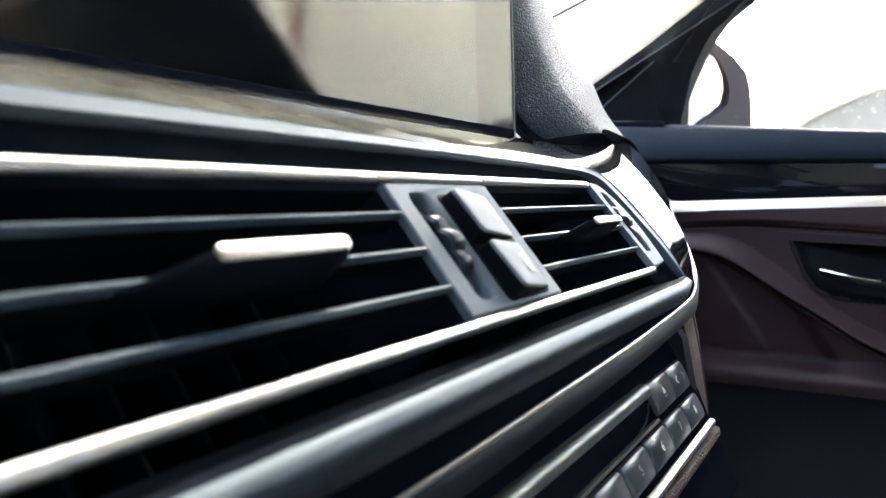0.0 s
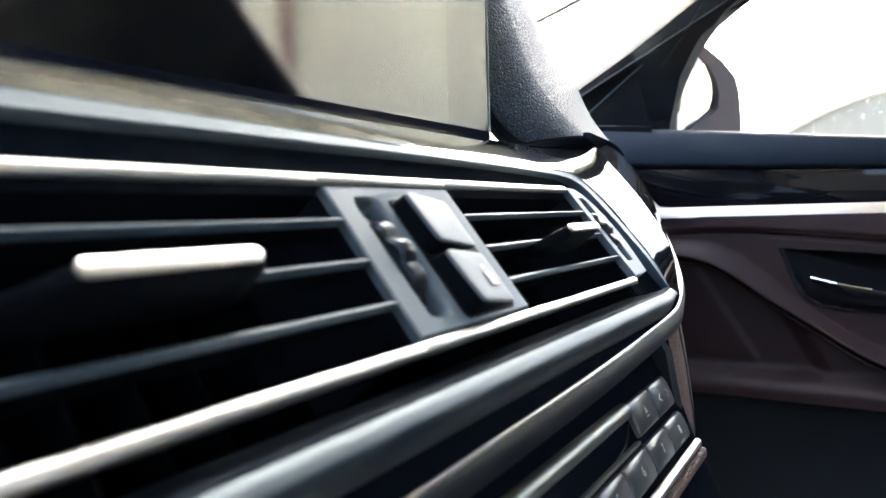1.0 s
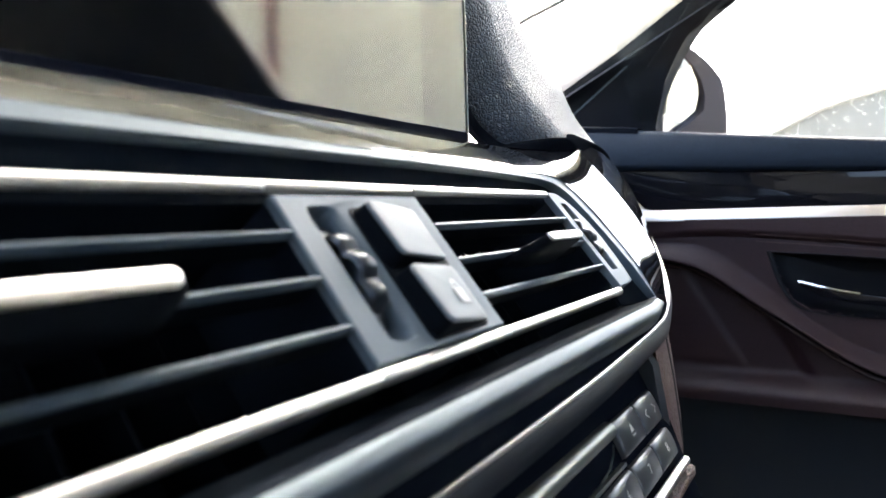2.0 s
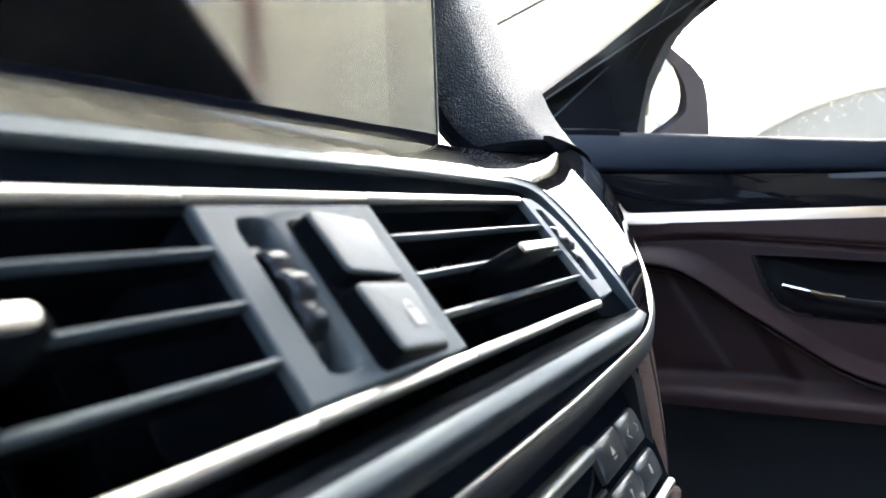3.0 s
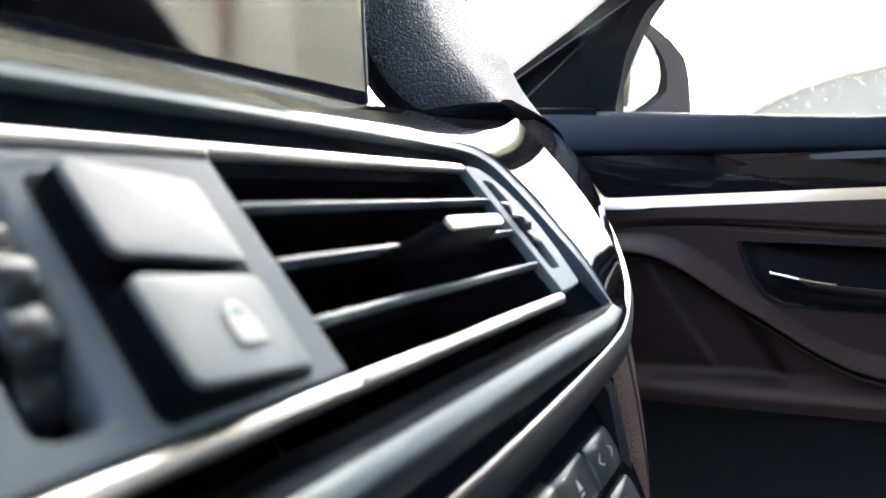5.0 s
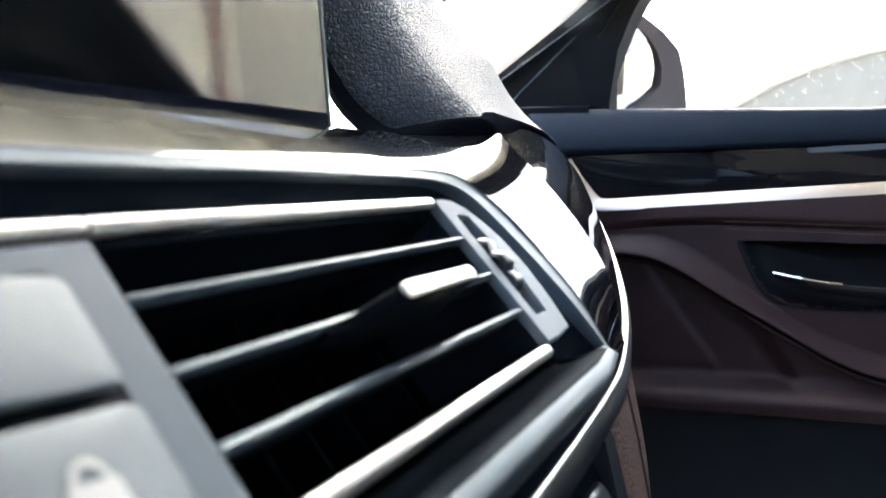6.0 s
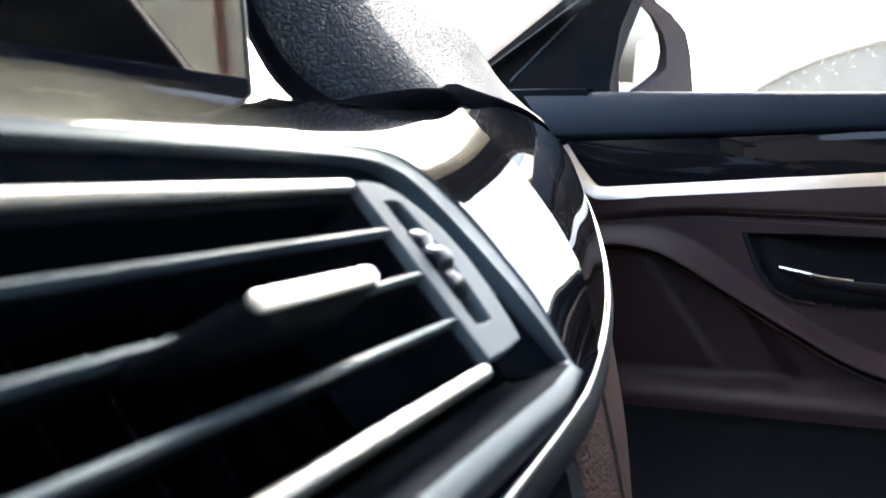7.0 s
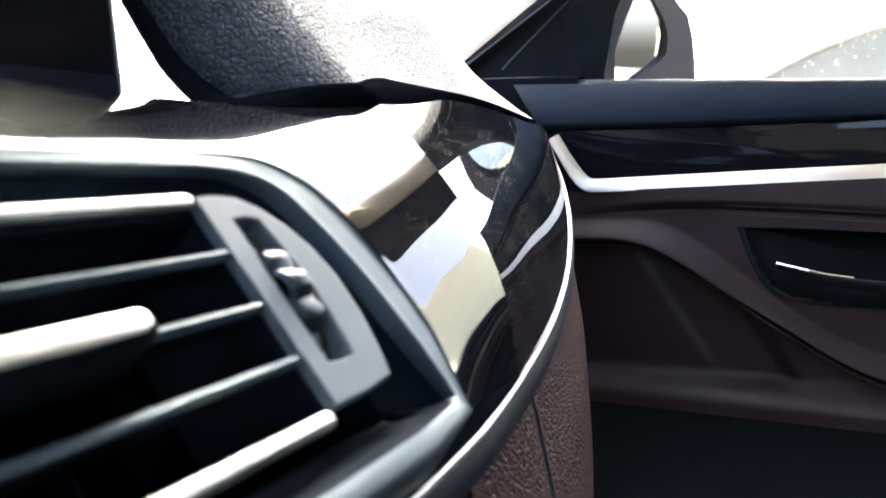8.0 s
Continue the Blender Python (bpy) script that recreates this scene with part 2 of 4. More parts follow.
def sweep(path, section, up=(0, 0, 1), cap=True):
    """A closed section (side, up) swept along a path of points."""
    rows, up = [], Vector(up)
    for k, p in enumerate(path):
        t = (Vector(path[min(k + 1, len(path) - 1)]) - Vector(path[max(k - 1, 0)])).normalized()
        side = t.cross(up).normalized()
        top = side.cross(t)
        rows.append([Vector(p) + side * a + top * b for a, b in section])
    bm = grid(rows, close_u=True)
    if cap:
        bm.verts.ensure_lookup_table()
        n = len(section)
        bm.faces.new(bm.verts[:n][::-1])
        bm.faces.new(bm.verts[-n:])
    return bm


def oval(a, b, n=12):
    return [(a * math.cos(2 * math.pi * k / n), b * math.sin(2 * math.pi * k / n)) for k in range(n)]


def writing(text, size, m, mat, name, parent):
    """Flat letters of the built-in font, 0.1 mm thick, turned into a mesh."""
    cu = bpy.data.curves.new(name, "FONT")
    cu.body, cu.size, cu.extrude, cu.align_x, cu.align_y = text, size, 0.00005, "CENTER", "CENTER"
    tmp = new(name, cu)
    me = bpy.data.meshes.new_from_object(tmp.evaluated_get(bpy.context.evaluated_depsgraph_get()))
    bpy.data.objects.remove(tmp)
    me.transform(m)
    me.materials.clear()
    me.materials.append(mat)
    ob = new(name, me)
    ob.parent = parent
    return ob


# ------------------------------------------------------------------ the vents' plane
V_TOP = Vector((-0.0958, 0.0, 0.8043))
V_DOWN, V_OUT = Vector((0.6176, 0, -0.7865)), Vector((0.7865, 0, 0.6176))


def on_vent(y, s, o=0.0):
    """Place on the vents' plane: along the dash, down the face, out of the face."""
    return V_TOP + Vector((0, y, 0)) + V_DOWN * s + V_OUT * o


# the line along which the chrome strip below the piano-black trim runs
LOW = smooth_line([(-0.068, -0.14, 0.7195), (-0.0605, 0.0, 0.7245), (-0.0541, 0.1388, 0.7313), (-0.0499, 0.2685, 0.7381), (-0.0584, 0.3987, 0.7416), (-0.0867, 0.5164, 0.7464),
                   (-0.1224, 0.6303, 0.7643), (-0.1651, 0.7402, 0.7905), (-0.2149, 0.8467, 0.8198), (-0.262, 0.935, 0.846)], 8)


def relaxed(line, y0, turns):
    """Evens out the bends of a line beyond y0, its ends kept."""
    line = [p.copy() for p in line]
    for _ in range(turns):
        old = [p.copy() for p in line]
        for k in range(1, len(line) - 1):
            w = min(1, max(0, (old[k].y - y0) / 0.06))
            line[k] = old[k].lerp(old[k] * 0.5 + (old[k - 1] + old[k + 1]) * 0.25, w)
    return line


LOW = relaxed(LOW, 0.37, 40)


def low_at(y):
    for a, b in zip(LOW, LOW[1:]):
        if a.y <= y <= b.y:
            return a.lerp(b, (y - a.y) / (b.y - a.y))
    return LOW[0] if y < LOW[0].y else LOW[-1]


# the line along which the leather of the dash top meets the trim
HIGH = smooth_line([(-0.1225, 0.4156, 0.8434), (-0.1353, 0.4937, 0.8452), (-0.152, 0.5696, 0.849), (-0.172, 0.6585, 0.848), (-0.2, 0.75, 0.849), (-0.232, 0.85, 0.855), (-0.27, 0.935, 0.862)], 8)


HIGH = relaxed(HIGH, 0.40, 60)


def high_at(y):
    for a, b in zip(HIGH, HIGH[1:]):
        if a.y <= y <= b.y:
            return a.lerp(b, (y - a.y) / (b.y - a.y))
    return HIGH[0] if y < HIGH[0].y else HIGH[-1]


# ------------------------------------------------------------------ the centre vents
vent = thing("centre_air_vents", "pair of air vents in a satin black bezel with chrome bars", "air vent")

# the bezel: four rings round the opening, open to the driver's side
outer = [(-0.14, -0.027), (0.03, -0.0251), (0.15, -0.0225), (0.25, -0.0195), (0.315, -0.0172), (0.334, -0.0157), (0.345, -0.0118), (0.3535, -0.0045), (0.3592, 0.0075), (0.3625, 0.025), (0.3628, 0.047), (0.3605, 0.0695)]
inner = [(-0.14, -0.0165), (0.03, -0.0153), (0.15, -0.0148), (0.25, -0.0135), (0.310, -0.0112), (0.326, -0.0098), (0.335, -0.0068), (0.3405, -0.0005), (0.345, 0.012), (0.349, 0.03), (0.3515, 0.048), (0.3545, 0.0635)]
well = [(-0.14, -0.0065), (0.03, -0.006), (0.15, -0.0058), (0.25, -0.0055), (0.305, -0.0052), (0.318, -0.0045), (0.328, -0.002), (0.335, 0.004), (0.3395, 0.014), (0.3435, 0.03), (0.343, 0.045), (0.341, 0.0585)]


def mid(a, b, f):
    return [(p[0] + (q[0] - p[0]) * f, p[1] + (q[1] - p[1]) * f) for p, q in zip(a, b)]


def bezel_rows():
    rings = [(outer, -0.008), (outer, -0.0018), (mid(outer, inner, 0.06), -0.0015), (mid(outer, inner, 0.64), -0.0003), (mid(outer, inner, 0.77), -0.0003), (mid(outer, inner, 0.87), -0.0018), (inner, -0.0062),
             (mid(inner, well, 0.5), -0.0105), (well, -0.013)]
    cols = []
    for k, (ring, o) in enumerate(rings):
        lift = (0.0, 0.0027, 0.0025, 0.0016, 0.0016, 0.0, 0.0, 0.0, 0.0)[k]
        pts = smooth_line([(y, s, o + lift * min(1, max(0, (y - 0.325) / 0.02)) * min(1, max(0, (0.0695 - s) / 0.02))) for y, s in ring], 5)
        cols.append([on_vent(*p) for p in pts])
    return cols


rows = bezel_rows()
# the rounded lower lip runs back to the driver's side from the mitred corner
lip = [(0.0772, -0.0085), (0.0767, -0.0035), (0.0752, 0.0014), (0.0730, 0.0035), (0.0709, 0.0037), (0.0687, 0.0030), (0.0664, 0.0014), (0.0640, -0.0035), (0.0592, -0.013)]
for k, (s, o) in enumerate(lip):
    y_end = 0.3596 - 0.0016 * k
    for y in (y_end, 0.334, 0.3, 0.2, 0.1, 0.0, -0.14):
        rows[k].append(on_vent(y, s if y < 0.34 else 0.0645 + (s - 0.0645) * 0.55, o if y < 0.34 else min(o, 0.0020)))
rows = [list(r) for r in zip(*[smooth_line(c, 3) for c in zip(*rows)])]
part("bezel", grid(rows[:17]), M_BEZEL, vent, "satin black bezel with a fat rounded lower lip", angle=60)
# inner wall split off and blackened to stand for shade inside the opening
part("bezel_throat", grid(rows[16:]), M_DARK, vent, "inner wall of the bezel, painted dull black for its shade", angle=60)

# the dark box behind the slats
hous = bmesh.new()
grid([[on_vent(-0.14, -0.0062, -0.0115), on_vent(0.325, -0.0048, -0.0115), on_vent(0.344, 0.03, -0.0115), on_vent(0.3415, 0.0598, -0.0115), on_vent(-0.14, 0.0602, -0.0115)],
      [on_vent(-0.14, -0.0062, -0.075), on_vent(0.325, -0.0048, -0.075), on_vent(0.344, 0.03, -0.075), on_vent(0.3415, 0.0598, -0.075), on_vent(-0.14, 0.0602, -0.075)]], hous, close_u=True)
hous.verts.ensure_lookup_table()
hous.faces.new(hous.verts[5:10])
part("housing", hous, M_DARK, vent, "black duct behind the slats")


def vent_bar(y0, y1, s, height, proud, mat, name, label=""):
    """A rounded bar lying along the dash."""
    sec = [(-0.5 * height, -0.002), (-0.5 * height, proud - 0.0018), (-0.42 * height, proud - 0.0008), (-0.22 * height, proud - 0.0001), (0.05 * height, proud), (0.3 * height, proud - 0.0004), (0.46 * height, proud - 0.0014), (0.40 * height, proud - 0.0024)]
    bm = grid([[on_vent(y, s + a * f, o * (f if o > 0 else 1)) for a, o in sec] for y, f in ((y0, 0.94), (y0 + 0.0004, 1), (y1 - 0.0016, 1), (y1 - 0.0005, 0.85 if y1 > 0.3 else 0.99), (y1, 0.5 if y1 > 0.3 else 0.94))], close_u=True)
    bm.verts.ensure_lookup_table()
    bm.faces.new(bm.verts[:8][::-1])
    bm.faces.new(bm.verts[-8:])
    return part(name, bm, mat, vent, label, angle=50)


for y0, y1 in ((-0.14, 0.1325), (0.1332, 0.1992), (0.2, 0.3158)):
    vent_bar(y0, y1, -0.0012, 0.0040, 0.0018, M_CHROME, "chrome_bar", "satin chrome trim bar")
    vent_bar(y0, y1, 0.0560, 0.0042, 0.0018, M_CHROME, "chrome_bar", "satin chrome trim bar")

# slats: thin blades blackened for deep shade, their front edges rounded, tilted and coloured lighter as lit
for y0, y1 in ((-0.14, 0.1335), (0.199, 0.3165)):
    for s in (0.0137, 0.0277, 0.0417):
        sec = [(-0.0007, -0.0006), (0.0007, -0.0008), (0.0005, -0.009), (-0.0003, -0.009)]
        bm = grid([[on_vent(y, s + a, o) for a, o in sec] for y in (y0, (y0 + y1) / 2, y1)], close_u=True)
        blade = part("slat", bm, M_KNOB_SHADE, vent, angle=50)
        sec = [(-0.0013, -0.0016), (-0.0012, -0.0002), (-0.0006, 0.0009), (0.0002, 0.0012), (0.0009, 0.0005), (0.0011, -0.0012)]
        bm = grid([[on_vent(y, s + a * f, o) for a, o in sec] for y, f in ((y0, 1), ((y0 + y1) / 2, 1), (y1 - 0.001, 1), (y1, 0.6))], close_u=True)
        part("slat_edge", bm, M_SLAT, blade, "satin grey front edge, coloured lighter for the light it catches", angle=50)
    for k in range(7):
        y = y0 + (y1 - y0) * (k + 1) / 8 if y0 > 0 else 0.0 + 0.1335 * (k + 1) / 8
        bm = bmesh.new()
        bmesh.ops.create_cube(bm, size=1)
        for v in bm.verts:
            v.co = on_vent(y + v.co.x * 0.0009, 0.028 + v.co.y * 0.054, -0.052 + v.co.z * 0.026)
        part("vane", bm, M_VANE, vent)


for y in (0.1346, 0.1980, 0.3174):
    bm = bmesh.new()
    bmesh.ops.create_cube(bm, size=1)
    for v in bm.verts:
        v.co = on_vent(y + v.co.x * 0.001, 0.0276 + v.co.y * 0.0515, -0.0235 + v.co.z * 0.042)
    part("duct_wall", bm, M_DARK, vent)


def vent_knob(y0, y1):
    """The slider on the middle slat: a wedge that runs out of the blade, with a bright face on top."""
    s0 = 0.0290
    secs = []
    for y, front, half in ((y0 - 0.013, 0.0008, 0.0016), (y0 - 0.004, 0.0070, 0.0030), (y0, 0.0105, 0.0036), (y0 + 0.006, 0.0122, 0.0038), (y1 - 0.004, 0.0125, 0.0038), (y1, 0.0118, 0.0034), (y1 + 0.003, 0.0085, 0.0026)):
        secs.append([on_vent(y, s0 + a * half, o) for a, o in ((-0.15, -0.004), (-0.15, front - 0.0014), (0.0, front), (0.7, front), (1, front - 0.0014), (1, -0.004))])
    bm = grid(secs, close_u=True)
    bm.verts.ensure_lookup_table()
    bm.faces.new(bm.verts[:6][::-1])
    bm.faces.new(bm.verts[-6:])
    knob = part("slider_knob", bm, M_KNOB_SHADE, vent, "black slider knob on the middle slat", angle=50)
    face = prism(rounded_rect(y0 + 0.0008, s0 - 0.0003, y1 - 0.0006, s0 + 0.0034, 0.0017), lambda u, v, h: on_vent(u, v, 0.0119 + h), 0.0012, 0.0007)
    part("knob_cap", face, M_CHROME, knob, "satin chrome cap")


vent_knob(0.0475, 0.0865)
vent_knob(0.2478, 0.2822)


# the switch panel between the vents
def notched_panel(outline, hole, name, label, front):
    """A plate with a slot through it."""
    bm = bmesh.new()
    n = len(outline)
    rings = []
    for ring, o in ((outline, -0.0022), (outline, front - 0.0006), (mid(outline, [(sum(p[0] for p in outline) / n, sum(p[1] for p in outline) / n)] * n, 0.02), front), (mid(hole, outline, 0.07), front), (mid(hole, outline, 0.02), front - 0.0006), (hole, front - 0.0018), (hole, front - 0.009)):
        rings.append([on_vent(y, s, o) for y, s in ring])
    return part(name, grid(rings, bm, close_u=True), M_PANEL, vent, label, angle=40)


def stretch(n, corners):
    """n points evenly by side along a four-cornered outline."""
    out, m = [], n // 4
    for k in range(4):
        a, b = corners[k], corners[(k + 1) % 4]
        out += [(a[0] + (b[0] - a[0]) * j / m, a[1] + (b[1] - a[1]) * j / m) for j in range(m)]
    return out


def soft_quad(corners, r):
    """A four-cornered outline with rounded corners, four points to a corner."""
    arcs = []
    for k in range(4):
        c, p, q = Vector(corners[k]), Vector(corners[k - 1]), Vector(corners[(k + 1) % 4])
        a, b = c + (p - c).normalized() * r, c + (q - c).normalized() * r
        arcs.append([tuple(a * (1 - t) ** 2 + c * 2 * t * (1 - t) + b * t * t) for t in (0, 0.33, 0.67, 1)])
    out = []
    for k in range(4):
        out += [*arcs[k][2:], *arcs[(k + 1) % 4][:2]]
    return out


switch_panel = notched_panel(stretch(16, [(0.1338, 0.0016), (0.1988, 0.0016), (0.1988, 0.0532), (0.1338, 0.0532)]), soft_quad([(0.1432, 0.0058), (0.1530, 0.0058), (0.1540, 0.0487), (0.1438, 0.0487)], 0.0034), "switch_panel", "grey plastic switch panel with a thumbwheel slot", 0.0010)


def thumbwheel(y, s, radius, width, parent):
    """A ridged wheel lying across the slot, its rim standing out."""
    bm = bmesh.new()
    rows = []
    teeth = 13
    for k in range(teeth * 8):
        a = 2 * math.pi * k / (teeth * 8)
        r = radius - 0.0017 * (0.5 - 0.5 * math.cos(2 * math.pi * (k % 8) / 8)) ** 2
        rows.append([on_vent(y + w, s + r * f * math.sin(a), -radius * 0.78 + r * f * math.cos(a)) for w, f in ((-width / 2, 0.92), (-width / 2 + 0.0009, 0.985), (-width / 4, 1.0), (width / 4, 1.0), (width / 2 - 0.0009, 0.985), (width / 2, 0.92))])
    rows.append(rows[0])
    grid(rows, bm)
    bmesh.ops.remove_doubles(bm, verts=bm.verts, dist=1e-6)
    return part("thumbwheel", bm, M_SATIN, parent, "ridged satin black thumbwheel", angle=30)


thumbwheel(0.1492, 0.0262, 0.0205, 0.0074, switch_panel)


def key_rise(y, s, y0, y1, s0, s1, low, high):
    """The keys stand high at their driver-side edge and run out flush with the panel."""
    u = (y - y0) / (y1 - y0)
    return (low + (high - low) * (s - s0) / (s1 - s0)) * (1 - u) + 0.0016 * u + 0.0012 * math.sin(math.pi * min(1, max(0, u)))


def push_button(y0, y1, s0, s1, low, high, name, label):
    """A softened cap over a skirt painted black for its shade."""
    out = rounded_rect(y0, s0, y1, s1, 0.0026, 4)
    ym, sm = (y0 + y1) / 2, (s0 + s1) / 2

    def ring(f, drop, foot=False):
        spots = [(ym + (y - ym) * f, sm + (s - sm) * f) for y, s in out]
        return [on_vent(y, s, 0.0 if foot else key_rise(y, s, y0, y1, s0, s1, low, high) - drop) for y, s in spots]

    bm = grid([ring(0.965, 0.0014), ring(0.962, 0.0010), ring(0.955, 0.0005), ring(0.94, 0.0001), ring(0.91, 0.0), ring(0.7, 0.0), ring(0.4, 0.0), ring(0.15, 0.0)], close_u=True)
    bm.verts.ensure_lookup_table()
    n = len(out)
    hub = bm.verts.new(on_vent(ym, sm, key_rise(ym, sm, y0, y1, s0, s1, low, high)))
    inner_ring = bm.verts[-n - 1:-1]
    for k in range(n):
        bm.faces.new((inner_ring[k], inner_ring[(k + 1) % n], hub))
    key = part(name, bm, M_BUTTON, switch_panel, label, angle=50)
    part("button_skirt", grid([ring(1.03, 0, True), ring(0.968, 0.0012), ring(0.93, 0.0014)], close_u=True), M_KNOB_SHADE, key, "side of the button, painted black for its shade", angle=40)
    return key


# dark plate that puts in the shade of the gap round the keys
part("button_gap_shade", prism(rounded_rect(0.1588, 0.0066, 0.1905, 0.0518, 0.0028), lambda u, v, h: on_vent(u, v, h), 0.0013, 0.0003), M_KNOB_SHADE, switch_panel, "black plate standing in for the shaded gap round the buttons")
push_button(0.1600, 0.1915, 0.0080, 0.0282, 0.0070, 0.0080, "hazard_button", "blank grey push button")
LOCK = (0.1605, 0.1915, 0.0302, 0.0508, 0.0070, 0.0084)
lock_button = push_button(*LOCK, "lock_button", "grey push button with a pale padlock sign")


def on_key(u, v, h):
    """On the lock key's face: u along the dash, v up the face, from its middle."""
    y, sd = 0.1770 + u, 0.0412 - v
    return on_vent(y, sd, key_rise(y, sd, *LOCK) + 0.0002 + h)


sym = prism(rounded_rect(-0.0036, -0.0040, 0.0036, 0.0010, 0.0005), on_key, 0.00025)
rows = [[on_key(r * math.cos(radians(a)), 0.0010 + r * 1.15 * math.sin(radians(a)), 0.0002) for r in (0.0018, 0.0028)] for a in range(0, 181, 15)]
grid(rows, sym)
part("padlock_sign", sym, M_SIGN, lock_button, "pale padlock sign")

# the leaf-shaped end panel with its own wheel
leaf = [(0.3163, -0.0018), (0.3215, -0.0022), (0.3275, -0.0012), (0.3325, 0.0022), (0.3375, 0.0085), (0.3412, 0.0165), (0.3430, 0.0260), (0.3425, 0.0370), (0.3405, 0.0470), (0.3385, 0.0535),
        (0.3285, 0.0545), (0.3180, 0.0545), (0.3176, 0.0430), (0.3172, 0.0300), (0.3168, 0.0170), (0.3165, 0.0060)]
slot = [(0.3232, 0.0055), (0.3252, 0.0055), (0.3272, 0.0055), (0.3300, 0.0062), (0.3312, 0.0130), (0.3320, 0.0200), (0.3323, 0.0270), (0.3322, 0.0340), (0.3318, 0.0400), (0.3312, 0.0450),
        (0.3275, 0.0452), (0.3232, 0.0445), (0.3232, 0.0360), (0.3232, 0.0280), (0.3232, 0.0190), (0.3232, 0.0110)]
end_panel = notched_panel(leaf, slot, "end_panel", "leaf-shaped grey end panel with a thumbwheel slot", 0.0012)
thumbwheel(0.3277, 0.0252, 0.0190, 0.0074, end_panel)

# ------------------------------------------------------------------ piano-black trim round the vents
trim = thing("dashboard_trim", "dusty piano-black dashboard trim with a chrome strip along its lower edge", "dashboard trim")

SHELF_X, SHELF_Z = -0.152, 0.8385


def crease(f):
    """The ridge across the trim, from the top (0) to the chrome strip (1)."""
    return CREST[f]


CREST = smooth_line([on_vent(0.4225, -0.0385, 0.0016), on_vent(0.4215, -0.018, 0.0034), on_vent(0.4205, 0.004, 0.0042), on_vent(0.4175, 0.026, 0.0034), on_vent(0.4115, 0.0465, 0.0002),
                     low_at(0.408) + Vector((0, 0, 0.001))], 5)[:26]


def relax_sheet(rows, first, passes):
    """Evens out a sheet of points behind its pinned border, from the column first on."""
    for _ in range(passes):
        old = [list(r) for r in rows]
        for j in range(1, len(rows) - 1):
            for k in range(max(1, first), len(rows[j]) - 1):
                rows[j][k] = old[j][k] * 0.5 + (old[j - 1][k] + old[j + 1][k] + old[j][k - 1] + old[j][k + 1]) * 0.125


def resample(pts, n):
    """n points evenly spaced along a polyline."""
    run = [0.0]
    for p, q in zip(pts, pts[1:]):
        run.append(run[-1] + (q - p).length)
    out, j = [], 0
    for k in range(n):
        d = run[-1] * k / (n - 1)
        while j < len(pts) - 2 and run[j + 1] < d:
            j += 1
        out.append(pts[j].lerp(pts[j + 1], min(1, (d - run[j]) / max(1e-9, run[j + 1] - run[j]))))
    return out


rim_all = smooth_line([on_vent(y + (0.0006 if y > 0.34 else 0), s, -0.0028 + (0.0046 - (s - 0.012) ** 2 / 0.8) * min(1, max(0, (y - 0.325) / 0.02))) for y, s in outer], 10)
shelf = [Vector((SHELF_X, -0.14, SHELF_Z)), Vector((SHELF_X, 0.1, SHELF_Z)), Vector((SHELF_X, 0.30, SHELF_Z)), Vector((-0.1475, 0.345, 0.8362)), Vector((-0.1350, 0.388, 0.8345)), crease(0)]
far_all = smooth_line(shelf, 10)
ridge = [crease(j) for j in range(26)]
i1, i2 = 40, 66
rim = resample(rim_all[:i1 + 1], 30) + resample(rim_all[i1:i2 + 1], 14)[1:] + resample(rim_all[i2:], 24)[1:]
far_a = [p for p in far_all if p.y < 0.312] + [Vector((SHELF_X, 0.312, SHELF_Z))]
far_b = [Vector((SHELF_X, 0.312, SHELF_Z))] + [p for p in far_all if p.y > 0.312]
far = resample(far_a, 30) + resample(far_b, 14)[1:] + resample(ridge, 24)[1:]
rows = []


for j, f in enumerate((0.0, 0.02, 0.05, 0.09, 0.14, 0.2, 0.28, 0.4, 0.52, 0.64, 0.76, 0.88, 1.0)):
    row = []
    for k, (a, b) in enumerate(zip(rim, far)):
        w = min(1, max(0, (k - 30) / 14))
        rise = (b - a).dot(V_OUT)
        row.append(a.lerp(b, f) + V_OUT * ((1 - w) * 0.007 * ((1 - (1 - f) ** 3) - f) + w * rise * ((1 - (1 - f) ** 1.15) - f)))
    rows.append(row)
for _ in range(14):
    for j in range(1, 12):
        old = [p.copy() for p in rows[j]]
        for k in range(27, 63):
            rows[j][k] = old[k].lerp(old[k] * 0.5 + (old[k - 1] + old[k + 1]) * 0.25, min(1, (12 - j) / 4) ** 2)
rows = [smooth_line([tuple(p) for p in r], 3) for r in rows]
rows = [list(r) for r in zip(*[smooth_line([tuple(p) for p in c], 2) for c in zip(*rows)])]
relax_sheet(rows, 93, 24)
part("vent_surround", grid(rows), M_GLOSS_DUST_REFLECTION, trim, "piano-black surround of the vents", angle=50)
# below the lip, down to the chrome strip
rows = []
for y in [-0.14, 0.0, 0.1, 0.2, 0.28, 0.33, 0.3605, 0.385, 0.408]:
    a = on_vent(min(y, 0.3605), 0.0762 if y < 0.35 else 0.0695, -0.0065) if y <= 0.3605 else on_vent(0.3605, 0.0695, -0.0006).lerp(crease(25), (y - 0.3605) / 0.0475)
    b = low_at(y)
    rows.append([a, a.lerp(b, 0.5) + V_OUT * 0.0005, b])
part("lower_fillet", grid(rows), M_FASCIA, trim, "black fillet below the bezel", angle=50)

rows = []
ys = [0.4125 + (0.935 - 0.4125) * (k / 48) ** 1.15 for k in range(49)]


def trim_point(y, f):
    return high_at(max(y, 0.4156)).lerp(low_at(y), f) + V_OUT * 0.006 * math.sin(math.pi * f)


